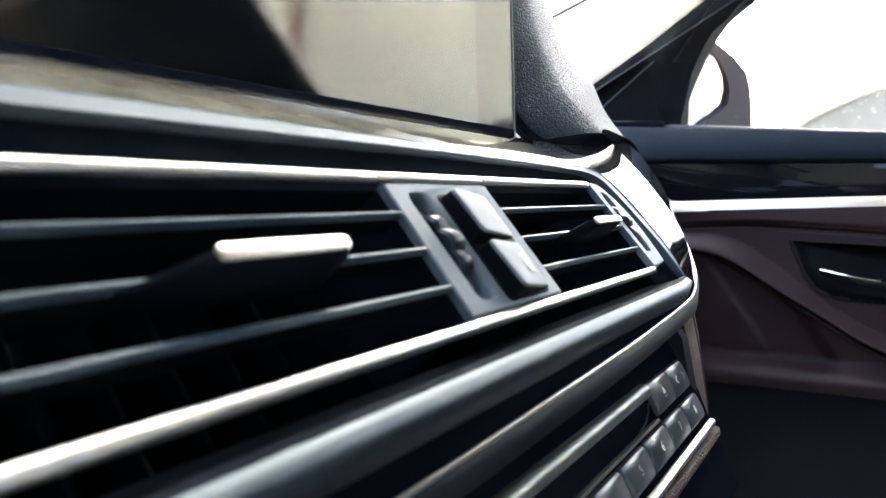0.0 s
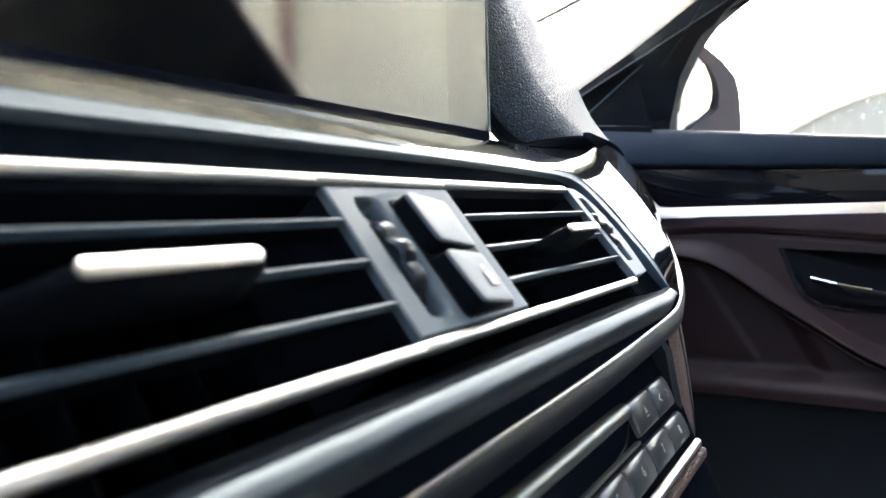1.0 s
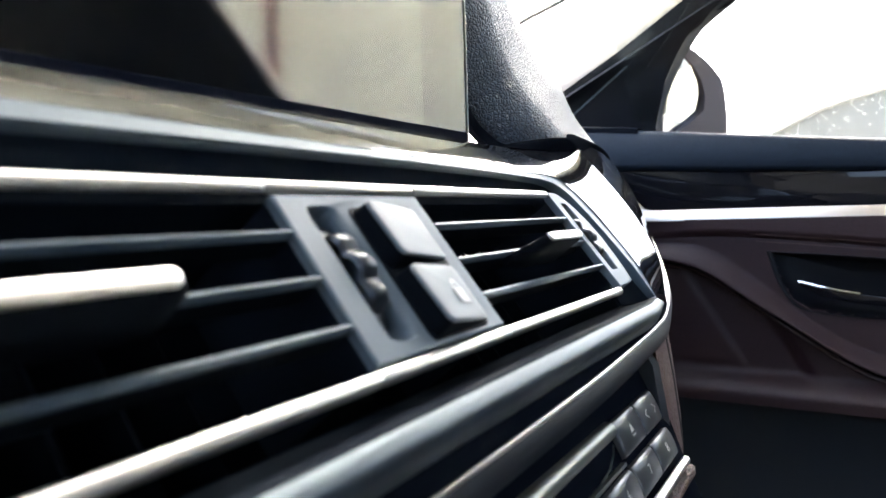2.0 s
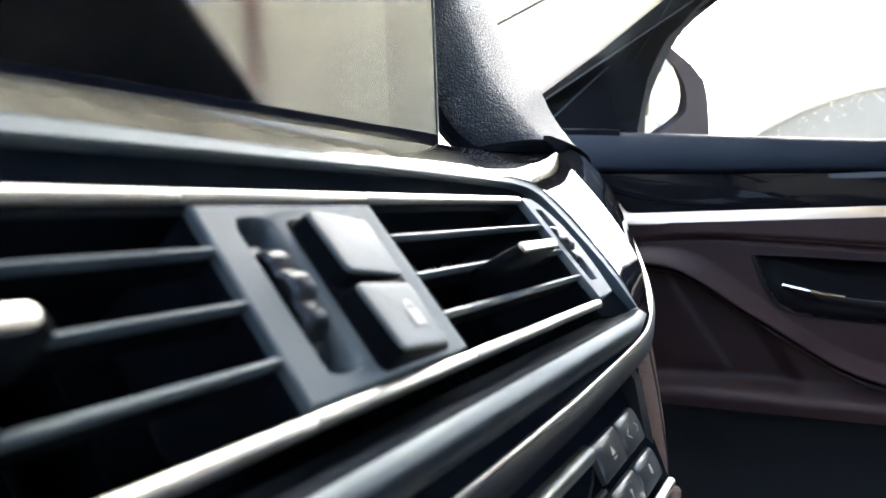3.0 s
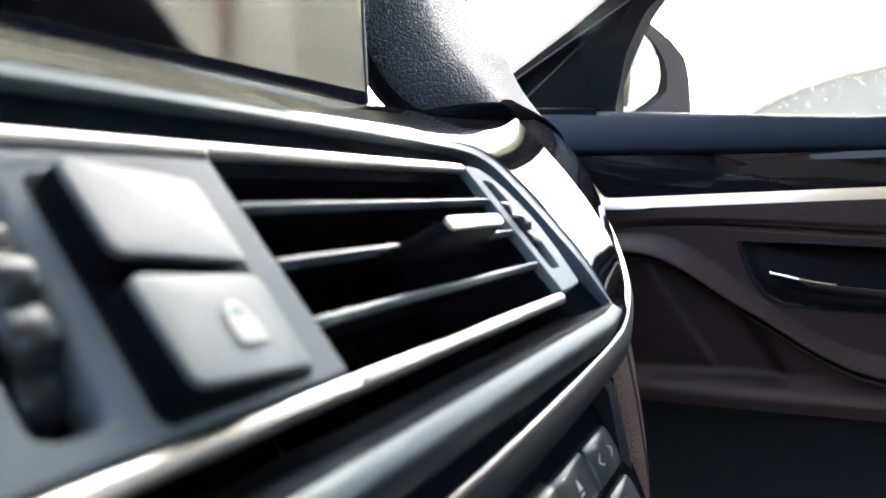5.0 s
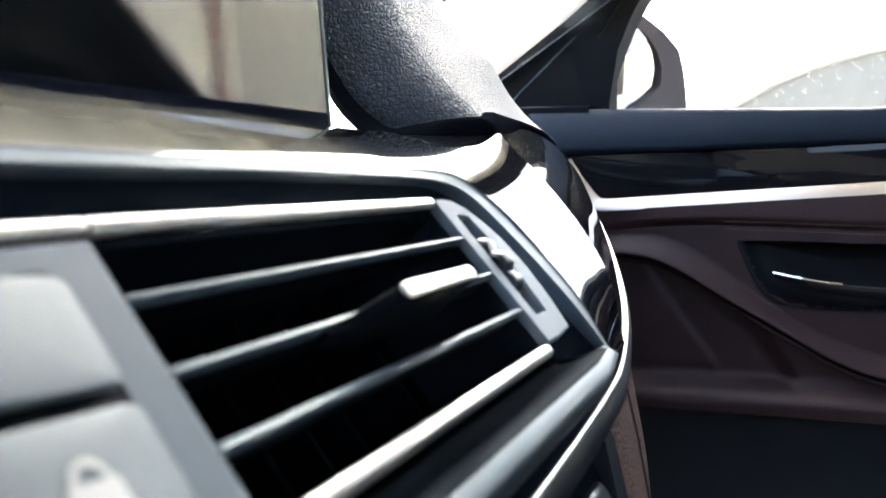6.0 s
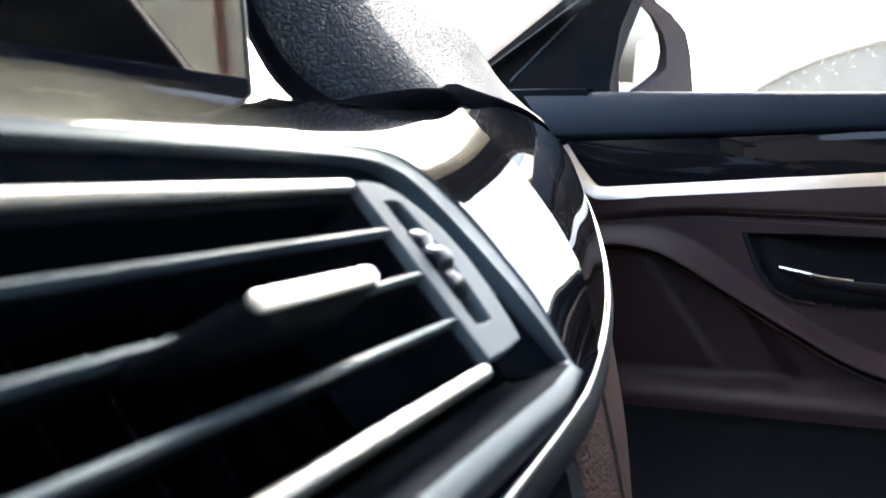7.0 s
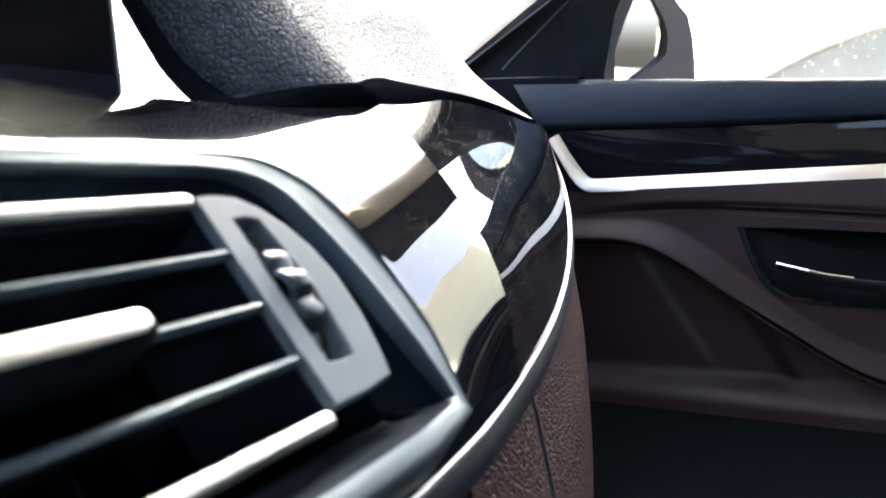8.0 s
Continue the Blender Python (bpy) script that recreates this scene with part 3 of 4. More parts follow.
edge_shift = [crease(j) - trim_point(0.4125, j / 25) for j in range(26)]
for y in ys:
    g = min(1, (y - 0.4125) / 0.12)
    ease = 1 - g * g * (3 - 2 * g)
    rows.append([trim_point(y, j / 25) + edge_shift[j] * ease for j in range(26)])
for _ in range(16):
    old = [list(r) for r in rows]
    for k in range(1, len(rows) - 1):
        rows[k] = [b * 0.5 + (a + c) * 0.25 for a, b, c in zip(old[k - 1], old[k], old[k + 1])]
rows = [smooth_line([tuple(p) for p in r], 2) for r in rows]
relax_sheet(rows, 1, 30)
part("passenger_trim", grid(rows), M_GLOSS, trim, "convex piano-black panel before the passenger seat", angle=60)
part("chrome_strip", sweep([p + Vector((0.0005, 0, -0.0005)) for p in LOW], oval(0.0009, 0.0009, 10)), M_CHROME, trim, "thin bright chrome strip")
rows = [[p + Vector((0.0, 0, -0.0012)), p + Vector((0.0026, 0, -0.0045)), p + Vector((0.0022, 0, -0.0095)), p + Vector((-0.004, 0, -0.0120)), p + Vector((-0.02, 0, -0.0120))] for p in LOW]
part("lower_lip", grid(rows), M_LIP, trim, "dark navy lip below the chrome strip", angle=50)

# ------------------------------------------------------------------ the display
display = thing("dashboard_display", "switched-off dashboard display with a glossy black glass", "display")
DX = -0.1515
part("display_case", box(DX - 0.016, -0.14, 0.8340, DX - 0.0012, 0.3405, 0.956, 0.003), M_SATIN, display, "thin black case")
part("display_glass", box(DX - 0.0012, -0.1395, 0.8355, DX, 0.3395, 0.9545, 0.0004, 1), M_SCREEN, display, "glossy black glass")
part("active_area", box(DX - 0.0006, -0.10, 0.8365, DX + 0.00025, 0.2960, 0.9500), M_SCREEN_MATT, display, "dark anti-glare picture area")
part("lower_frame", box(DX - 0.012, -0.14, 0.8120, DX + 0.0006, 0.3398, 0.8418, 0.0006, 1), M_FOOT, display, "dull black foot of the screen frame")
part("edge_strip", box(DX - 0.003, 0.3399, 0.8200, DX + 0.0008, 0.3411, 0.956, 0.0004, 1), M_HOOD, display, "thin bright edge strip")

# ------------------------------------------------------------------ leather dash top
dash = thing("dashboard", "navy-black grained leather dashboard top, sunlit on its passenger side", "dashboard")
CREASE = smooth_line([(-0.1225, 0.4150, 0.8428), (-0.1340, 0.4120, 0.8560), (-0.1470, 0.4070, 0.8740), (-0.1560, 0.4010, 0.8950), (-0.1640, 0.3910, 0.9300), (-0.1700, 0.3790, 0.9750)], 5)
LEFT = smooth_line([(-0.1500, 0.3822, 0.8372), (-0.1605, 0.3722, 0.8500), (-0.1675, 0.3648, 0.8680), (-0.1720, 0.3560, 0.8900), (-0.1770, 0.3430, 0.9250), (-0.1800, 0.3250, 0.9750)], 5)
rows = []
for c, l in zip(CREASE, LEFT):
    inward = Vector((-0.022, 0.026, 0.0))
    row = [l + inward, l + Vector((-0.003, 0.0015, 0)), l]
    for f in (0.2, 0.4, 0.6, 0.74, 0.86):
        row.append(l.lerp(c, f) + Vector((0.0022, -0.0015, 0.0007)) * math.sin(math.pi * f ** 1.4))
    row.append(c)
    rows.append(row)
flank_rows = rows
# top face beyond the ridge: from the ridge down to the trim line and on to the windscreen
BROW = smooth_line([(-0.190, 0.735, 0.8495), (-0.218, 0.700, 0.8830), (-0.228, 0.665, 0.9100), (-0.230, 0.600, 0.9350), (-0.222, 0.530, 0.9620), (-0.210, 0.460, 0.9950)], 5)
rows = []
for k, (c, s) in enumerate(zip(CREASE, BROW)):
    row = flank_rows[k][:]
    for f in (0.10, 0.3, 0.5, 0.7, 0.88, 1.0):
        base = c.lerp(s, f)
        if k == 0:
            base = high_at(c.y + (s.y - c.y) * f) + Vector((0, 0, 0.0015))
        out = Vector((0.35, 0.35, 0.86)) * 0.018 * math.sin(math.pi * f) * min(1, k / 8)
        row.append(base + out)
    deck = s + Vector((-0.10, 0.06, 0.004))
    row.append(s.lerp(deck, 0.3) + Vector((0, 0, 0.001)))
    row.append(deck)
    rows.append(row)
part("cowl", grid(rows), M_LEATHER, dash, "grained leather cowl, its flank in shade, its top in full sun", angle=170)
# seam fold between pad and trim, blackened for its shade; deep under the flank, thin as a cord along the passenger side
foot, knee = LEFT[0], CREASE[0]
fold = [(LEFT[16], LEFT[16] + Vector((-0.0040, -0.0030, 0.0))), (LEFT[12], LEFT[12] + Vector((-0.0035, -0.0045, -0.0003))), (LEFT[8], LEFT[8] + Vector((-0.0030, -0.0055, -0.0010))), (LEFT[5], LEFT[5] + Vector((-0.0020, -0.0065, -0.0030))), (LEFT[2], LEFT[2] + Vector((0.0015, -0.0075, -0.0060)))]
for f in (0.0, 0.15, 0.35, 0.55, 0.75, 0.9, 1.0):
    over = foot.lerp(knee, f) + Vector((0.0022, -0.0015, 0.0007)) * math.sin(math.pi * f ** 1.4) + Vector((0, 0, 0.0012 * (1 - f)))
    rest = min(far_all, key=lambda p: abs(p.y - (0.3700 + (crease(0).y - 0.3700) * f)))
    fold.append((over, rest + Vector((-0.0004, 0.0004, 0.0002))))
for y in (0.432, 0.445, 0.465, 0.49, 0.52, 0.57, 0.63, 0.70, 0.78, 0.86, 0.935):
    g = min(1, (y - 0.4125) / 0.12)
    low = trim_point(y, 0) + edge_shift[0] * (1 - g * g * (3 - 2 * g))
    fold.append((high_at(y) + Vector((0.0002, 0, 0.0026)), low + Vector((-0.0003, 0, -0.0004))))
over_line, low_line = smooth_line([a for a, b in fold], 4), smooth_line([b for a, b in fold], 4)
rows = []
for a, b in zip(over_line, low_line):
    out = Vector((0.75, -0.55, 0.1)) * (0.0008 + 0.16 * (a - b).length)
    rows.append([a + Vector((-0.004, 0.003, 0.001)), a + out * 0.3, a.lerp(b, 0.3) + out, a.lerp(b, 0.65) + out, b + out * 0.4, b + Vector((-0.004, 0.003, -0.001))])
part("pad_edge", grid(rows), M_SEAM_SHADE, dash, "seam fold under the pad, blackened for its shade", angle=60)
# the far passenger deck and the flat deck behind the display
rows = []
for k in range(12):
    y = 0.70 + (0.95 - 0.70) * k / 11
    h = high_at(y) + Vector((0, 0, 0.0012))
    rows.append([h, h + Vector((-0.012, 0, 0.010)), h + Vector((-0.06, 0, 0.022)), h + Vector((-0.30, 0, 0.02)), h + Vector((-0.60, 0, 0.0))])
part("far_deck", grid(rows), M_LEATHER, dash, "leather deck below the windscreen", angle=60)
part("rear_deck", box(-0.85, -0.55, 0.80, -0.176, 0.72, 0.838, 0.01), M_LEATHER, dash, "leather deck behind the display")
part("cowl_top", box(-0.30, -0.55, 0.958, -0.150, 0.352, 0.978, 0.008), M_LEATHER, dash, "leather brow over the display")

# ------------------------------------------------------------------ lower dash in brown leather
lower = thing("lower_dashboard", "brown grained leather lower dashboard with a seam below the trim", "dashboard")


def brown_sheet(y0, y1, n, name, label, shift=0.0):
    rows = []
    for k in range(n + 1):
        y = y0 + (y1 - y0) * k / n
        p = low_at(y)
        end = min(1, min(k, n - k) / 2)
        inset = -0.001 * (1 - end) + shift
        rows.append([p + Vector((-0.020 + inset, 0, -0.0095)), p + Vector((-0.0045 + inset, 0, -0.0110)), p + Vector((-0.0015 + inset, 0, -0.024)), p + Vector((0.0030 + inset, 0, -0.05)), p + Vector((0.0075 + inset, 0, -0.085)), p + Vector((0.0090 + inset, 0, -0.13)),
                     p + Vector((0.004 + inset, 0, -0.19)), p + Vector((-0.03 + inset, 0, -0.26))])
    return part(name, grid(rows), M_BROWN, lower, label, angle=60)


brown_sheet(0.366, 0.4385, 10, "console_flank", "brown grained leather flank of the console")
brown_sheet(0.4400, 0.935, 40, "glovebox_front", "brown grained leather glovebox front")
# unseen sheet added to keep sunlight from leaking out behind the leather
rows = []
for k in range(30):
    p = low_at(0.362 + 0.568 * k / 29)
    rows.append([p + Vector((-0.05, 0, -0.008)), p + Vector((-0.024, 0, -0.014)), p + Vector((-0.014, 0, -0.10)), p + Vector((-0.016, 0, -0.19)), p + Vector((-0.05, 0, -0.30))])
part("sun_stop", thicken(grid(rows), -0.003), M_SHELL, lower, "unseen dark sheet added behind the leather to stop sunlight", angle=60)
# dark plate put in for the shade beside the flank; also blocks light
edge = low_at(0.366)
rows = [[Vector((-0.30, 0.3625, edge.z + b)), Vector((edge.x + a - 0.004, 0.3625, edge.z + b)), Vector((edge.x + a - 0.0025, 0.3665, edge.z + b))] for a, b in ((-0.010, -0.0115), (-0.0015, -0.024), (0.0030, -0.05), (0.0075, -0.085), (0.0090, -0.13), (0.004, -0.19), (-0.03, -0.26))]
part("console_shade_plate", thicken(grid(rows), 0.002), M_LOWER, lower, "dark plate added for the shade beside the console", angle=60)
seam_rows = []
for y in (0.4372, 0.4384, 0.4400, 0.4412):
    p = low_at(y)
    lift = 0.0012 if 0.438 < y < 0.4405 else 0.0002
    seam_rows.append([p + Vector((a + lift - 0.0008, 0, b)) for a, b in ((-0.0045, -0.0110), (-0.0015, -0.024), (0.0030, -0.05), (0.0075, -0.085), (0.0090, -0.13), (0.004, -0.19))])
part("seam", grid(seam_rows), M_RUBBER, lower, "dark seam between the leather panels")

# ------------------------------------------------------------------ radio
radio = thing("radio_panel", "black radio panel with a disc slot and grey numbered keys", "car radio")
R_TOP = Vector((-0.0603, 0, 0.7062))
R_DOWN, R_OUT = Vector((0.45, 0, -0.893)), Vector((0.893, 0, 0.45))


def on_radio(y, s, o=0.0):
    return R_TOP + Vector((0, y, 0)) + R_DOWN * s + R_OUT * o


fascia = prism([(-0.14, -0.0155), (0.384, -0.0155), (0.364, 0.036), (0.358, 0.075), (-0.14, 0.075)], lambda u, v, h: on_radio(u, v, -0.012 + h), 0.0105, 0.0006)
part("fascia", fascia, M_FASCIA, radio, "black fascia plate")


def radio_key(y0, y1, s0, s1, name, label=""):
    """A key with a crowned face: steep at its top edge, flat towards the bottom."""
    sec = [(0.0, -0.004), (0.0, 0.0002), (0.04, 0.0010), (0.12, 0.0016), (0.25, 0.0019), (0.6, 0.0019), (0.88, 0.0013), (0.97, 0.0005), (1.0, -0.004)]
    bm = grid([[on_radio(y, s0 + (s1 - s0) * (0.5 + (a - 0.5) * f), o if o < 0 else o * g) for a, o in sec] for y, f, g in ((y0 + 0.0004, 0.97, 0.2), (y0 + 0.0006, 0.99, 0.75), (y0 + 0.0012, 1, 1), (y1 - 0.0012, 1, 1), (y1 - 0.0006, 0.99, 0.75), (y1 - 0.0004, 0.97, 0.2))])
    bm.verts.ensure_lookup_table()
    bm.faces.new(bm.verts[:9][::-1])
    bm.faces.new(bm.verts[-9:])
    return part(name, bm, M_KEY, radio, label, angle=60)


key_up = -R_DOWN


def key_pose(y, s, o=0.00205):
    """Letters stand upright on the keys and face the cabin."""
    m = Matrix.Identity(4)
    for row, (a, b, c) in enumerate(zip(Vector((0, 1, 0)), key_up, R_OUT)):
        m[row][0], m[row][1], m[row][2] = a, b, c
    m.translation = on_radio(y, s, o)
    return m


def key_arrow(y, s, size, turn, parent, name, hollow=False):
    pts = [(-0.5, -0.45), (0.5, -0.45), (0.0, 0.45)]
    a = radians(turn)
    pts = [((u * math.cos(a) - v * math.sin(a)) * size, (u * math.sin(a) + v * math.cos(a)) * size) for u, v in pts]
    if hollow:
        bm = bmesh.new()
        for (p, q) in ((pts[0], pts[2]), (pts[2], pts[1])):
            d = Vector((q[0] - p[0], q[1] - p[1], 0)).normalized()
            w = Vector((-d.y, d.x, 0)) * size * 0.09
            quad = [Vector((*p, 0)) + w, Vector((*p, 0)) - w, Vector((*q, 0)) - w, Vector((*q, 0)) + w]
            bm.faces.new([bm.verts.new(on_radio(y + c.x, s - c.y, 0.00212)) for c in quad])
    else:
        bm = prism(pts, lambda u, v, h: on_radio(y + u, s - v, 0.00203 + h), 0.0001)
    part(name, bm, M_WHITE, parent)


k = radio_key(0.3245, 0.3545, 0.0005, 0.0165, "seek_key", "grey seek rocker key")
key_arrow(0.3335, 0.0085, 0.0042, 90, k, "arrow_sign", True)
key_arrow(0.3465, 0.0085, 0.0042, -90, k, "arrow_sign", True)
k = radio_key(0.2915, 0.3238, 0.0005, 0.0165, "eject_key", "grey eject key")
key_arrow(0.3085, 0.0075, 0.0042, 0, k, "eject_sign")
bar = prism([(-0.0020, -0.0003), (0.0020, -0.0003), (0.0020, 0.0003), (-0.0020, 0.0003)], lambda u, v, h: on_radio(0.3085 + u, 0.0108 - v, 0.00203 + h), 0.0001)
part("eject_bar", bar, M_WHITE, k)
for y0, y1, digit in ((0.3225, 0.3530, "8"), (0.2905, 0.3218, "7"), (0.2575, 0.2898, "6"), (0.2245, 0.2568, "5"), (0.1915, 0.2238, "")):
    k = radio_key(y0, y1, 0.0200, 0.0340, "preset_key", "grey preset key" + (" with a small number" if digit else ""))
    if digit:
        writing(digit, 0.0062, key_pose((y0 + y1) / 2 + 0.001, 0.0268), M_WHITE, "number", k)
# disc slot: a satin hood over a dark brushed mouth
hood = grid([[on_radio(y, s, o) for s, o in ((-0.0012, -0.003), (-0.0008, 0.0002), (0.0002, 0.0014), (0.0018, 0.0024), (0.0036, 0.0026), (0.0052, 0.0018), (0.0064, 0.0002), (0.0074, -0.0030), (0.0080, -0.0070))] for y in (-0.10, 0.1, 0.284, 0.2912)])
part("slot_hood", hood, M_HOOD, radio, "satin grey hood over the disc slot", angle=60)
mouth = grid([[on_radio(y, 0.0078 + a * f, o if f else -0.0010) for a, o in ((0.0, -0.0070), (0.0030, -0.0064), (0.0060, -0.0048), (0.0082, -0.0022), (0.0090, -0.0006))] for y, f in ((-0.10, 1), (0.1, 1), (0.262, 1), (0.276, 0.8), (0.285, 0.45), (0.2895, 0.1))])
part("disc_slot", mouth, M_SLOT, radio, "dark brushed disc slot with a tapering end", angle=60)
part("slot_edge", grid([[on_radio(y, s, o) for s, o in ((0.0165, -0.002), (0.0168, 0.0008), (0.0182, 0.0008), (0.0186, -0.002))] for y in (-0.10, 0.289)]), M_HOOD, radio, "thin bright edge below the slot")
part("chrome_rod", sweep([on_radio(y, 0.0382, 0.0022) for y in (-0.14, 0.1, 0.3535)], oval(0.0022, 0.0022, 10)), M_CHROME, radio, "satin chrome rod below the keys")
lip_bm = grid([[on_radio(y - back, s, o) for s, o, back in ((0.0415, -0.006, 0), (0.0418, 0.001, 0), (0.0435, 0.0030, 0.001), (0.0465, 0.0025, 0.003), (0.049, -0.002, 0.006), (0.055, -0.012, 0.01))] for y in (-0.14, 0.1, 0.30, 0.356, 0.360)])
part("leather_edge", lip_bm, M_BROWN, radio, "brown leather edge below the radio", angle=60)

# ------------------------------------------------------------------ passenger door
door = thing("passenger_door", "closed passenger door trimmed in brown leather, piano black and satin chrome", "car door")


def on_door(x, z, o=0.0):
    """Place on the door's inner face; o is how far it stands into the cabin."""
    return Vector((x, 0.95 - o, z))


REAR = 0.78
# upper pad: a rounded roll that ends in the window sill
tops = [(-0.304, 0.9150, 0.8540), (-0.27, 0.9115, 0.8535), (-0.2, 0.9030, 0.8490), (-0.1, 0.8905, 0.8425), (0.06, 0.8715, 0.8345), (0.2, 0.862, 0.829), (0.45, 0.856, 0.824), (REAR, 0.852, 0.820)]
rows = []
for x, zt, zb in tops:
    lean = 0.038 if x < -0.29 else 0.0
    row = [Vector((x - 0.01, 1.052, zt - 0.010)), Vector((x, 0.985, zt - 0.001))]
    for f, o in ((0.0, 0.010), (0.04, 0.002), (0.12, -0.002), (0.5, -0.0055), (0.86, -0.0085), (0.97, -0.0065), (1.0, 0.0), (1.04, 0.02)):
        row.append(Vector((x + lean * f, 0.95 + o, zt + (zb - zt) * f)))
    rows.append(row)
part("upper_pad", grid(rows), M_LEATHER_FINE, door, "navy-black soft upper pad", angle=60)
# piano-black inlay
rows = []
for x, zt, zb in [(-0.262, 0.8535, 0.8300), (-0.240, 0.8515, 0.7985), (-0.2, 0.849, 0.7965), (-0.1, 0.8425, 0.7950), (0.06, 0.8345, 0.7945), (0.3, 0.827, 0.7945), (REAR, 0.820, 0.7945)]:
    rows.append([on_door(x, zt + (zb - zt) * f, o) for f, o in ((-0.06, -0.012), (0.0, -0.004), (0.03, 0.0002), (0.12, 0.0005), (0.5, 0.0010), (0.88, 0.0006), (1.0, 0.0))])
part("inlay", grid(rows), M_GLOSS_CLEAN, door, "piano-black inlay", angle=60)
# satin chrome strip with its upright leg
pts2 = [Vector((a, 0, b)) for a, b in ((-0.2530, 0.8450), (-0.2390, 0.8200), (-0.2265, 0.8000), (-0.2170, 0.7905), (-0.2050, 0.7880), (-0.15, 0.7879), (-0.05, 0.7877), (0.06, 0.7873), (0.3, 0.7870), (REAR, 0.7870))]
line2 = smooth_line([tuple(p) for p in pts2], 5)
rows = []
for k, p in enumerate(line2):
    t = (line2[min(k + 1, len(line2) - 1)] - line2[max(k - 1, 0)]).normalized()
    nrm = Vector((t.z, 0, -t.x))
    w = 0.0078 if k > 12 else 0.0062 + 0.0016 * k / 12
    rows.append([on_door(*(p + nrm * w * a).xz, o) for a, o in ((1, -0.004), (1, 0.0062), (0.86, 0.0072), (0.2, 0.0058), (-0.5, 0.0030), (-0.9, 0.0008), (-1, -0.004))])
part("chrome_strip", grid(rows), M_CHROME_DOOR, door, "wide satin chrome strip", angle=40)

# brown door card: one relief sheet
GROOVE = smooth_line([(x, z, 0) for x, z in ((-0.30, 0.727), (-0.212, 0.726), (-0.180, 0.7245), (-0.148, 0.7165), (-0.118, 0.700), (-0.094, 0.6835), (-0.068, 0.666), (-0.043, 0.6505), (-0.017, 0.634), (0.009, 0.617), (0.034, 0.603), (0.066, 0.591), (0.12, 0.584), (0.25, 0.580), (REAR, 0.579))], 6)
RIDGE = smooth_line([(x, z, 0) for x, z in ((-0.30, 0.745), (-0.211, 0.744), (-0.165, 0.7425), (-0.146, 0.740), (-0.118, 0.7285), (-0.093, 0.711), (-0.067, 0.690), (-0.043, 0.669), (-0.017, 0.649), (0.009, 0.632), (0.034, 0.619), (0.066, 0.608), (0.12, 0.600), (0.25, 0.595), (REAR, 0.594))], 6)
SEAM = smooth_line([(x, z, 0) for x, z in ((-0.30, 0.755), (-0.21, 0.757), (-0.149, 0.7595), (-0.098, 0.7590), (-0.05, 0.7555), (0.0, 0.7515), (0.061, 0.746), (0.2, 0.736), (REAR, 0.70))], 6)


def height_on(line, x):
    for a, c in zip(line, line[1:]):
        if a.x <= x <= c.x:
            return a.lerp(c, (x - a.x) / (c.x - a.x)).y
    return line[-1].y


def step(a, b, v):
    f = min(1, max(0, (v - a) / (b - a)))
    return f * f * (3 - 2 * f)


BOWL = [(-0.061, 0.7395), (-0.056, 0.723), (-0.048, 0.700), (-0.036, 0.6795), (-0.021, 0.6690), (0.008, 0.6640), (0.061, 0.6615), (0.11, 0.660), (0.16, 0.664), (0.19, 0.69), (0.20, 0.722), (0.195, 0.7265), (0.12, 0.7285), (0.06, 0.7320), (0.0, 0.7365)]


def in_bowl(x, z):
    inside = False
    for (ax, az), (bx, bz) in zip(BOWL, BOWL[1:] + BOWL[:1]):
        if (az > z) != (bz > z) and x < ax + (z - az) / (bz - az) * (bx - ax):
            inside = not inside
    return inside


def card_depth(x, z):
    """How far the door card stands into the cabin: top roll over a seam, swoosh with a piped groove, recessed pocket field, armrest ledge."""
    g, r, m = height_on(GROOVE, x), height_on(RIDGE, x), height_on(SEAM, x)
    near = step(-0.25, -0.12, x)
    o = 0.008 * step(m - 0.004, m + 0.010, z) * near - 0.0022 * math.exp(-((z - m) / 0.0016) ** 2) * near
    o += 0.022 * step(g - 0.004, g + 0.004, z) - 0.015 * step(g + 0.004, r + 0.010, z)
    o += 0.0055 * math.exp(-((z - g + 0.0046) / 0.0019) ** 2) - 0.0065 * math.exp(-((z - g - 0.0008) / 0.0018) ** 2)
    if z < g:
        cut = -0.047 + (0.644 - z) * 0.57
        o -= 0.010 * (1 - step(cut - 0.016, cut + 0.010, x)) * step(0.570, 0.585, z)
        fold = -0.162 + (0.706 - z) * 0.63
        o += 0.003 * (1 - step(fold - 0.005, fold + 0.003, x)) * step(0.58, 0.60, z)
    if in_bowl(0.07 + (x - 0.07) / 0.97, 0.702 + (z - 0.702) / 0.95):
        o -= 0.04
    if z < 0.592:
        o += 0.024 * (1 - step(0.560, 0.588, z))
    return o


xs = [-0.30 + 0.004 * k for k in range(105)] + [0.12 + 0.03 * k for k in range(23)]


def card_column(x):
    c = height_on(GROOVE, x)
    zz = [0.782 + (c + 0.032 - 0.782) * k / 60 for k in range(60)]
    zz += [c + 0.032 - 0.048 * k / 40 for k in range(40)]
    return zz + [c - 0.016 + (0.548 - c + 0.016) * k / 24 for k in range(25)]


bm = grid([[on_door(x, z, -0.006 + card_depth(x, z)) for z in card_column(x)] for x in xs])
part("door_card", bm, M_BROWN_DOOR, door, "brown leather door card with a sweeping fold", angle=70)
bm = grid([[on_door(x, z, o) for z, o in ((0.552, 0.012), (0.545, 0.008), (0.535, -0.004), (0.45, -0.012), (0.30, -0.01), (0.22, 0.0))] for x in (-0.5, -0.3, 0.0, 0.4, REAR)])
part("lower_door_panel", bm, M_LOWER, door, "navy-black lower door panel", angle=60)

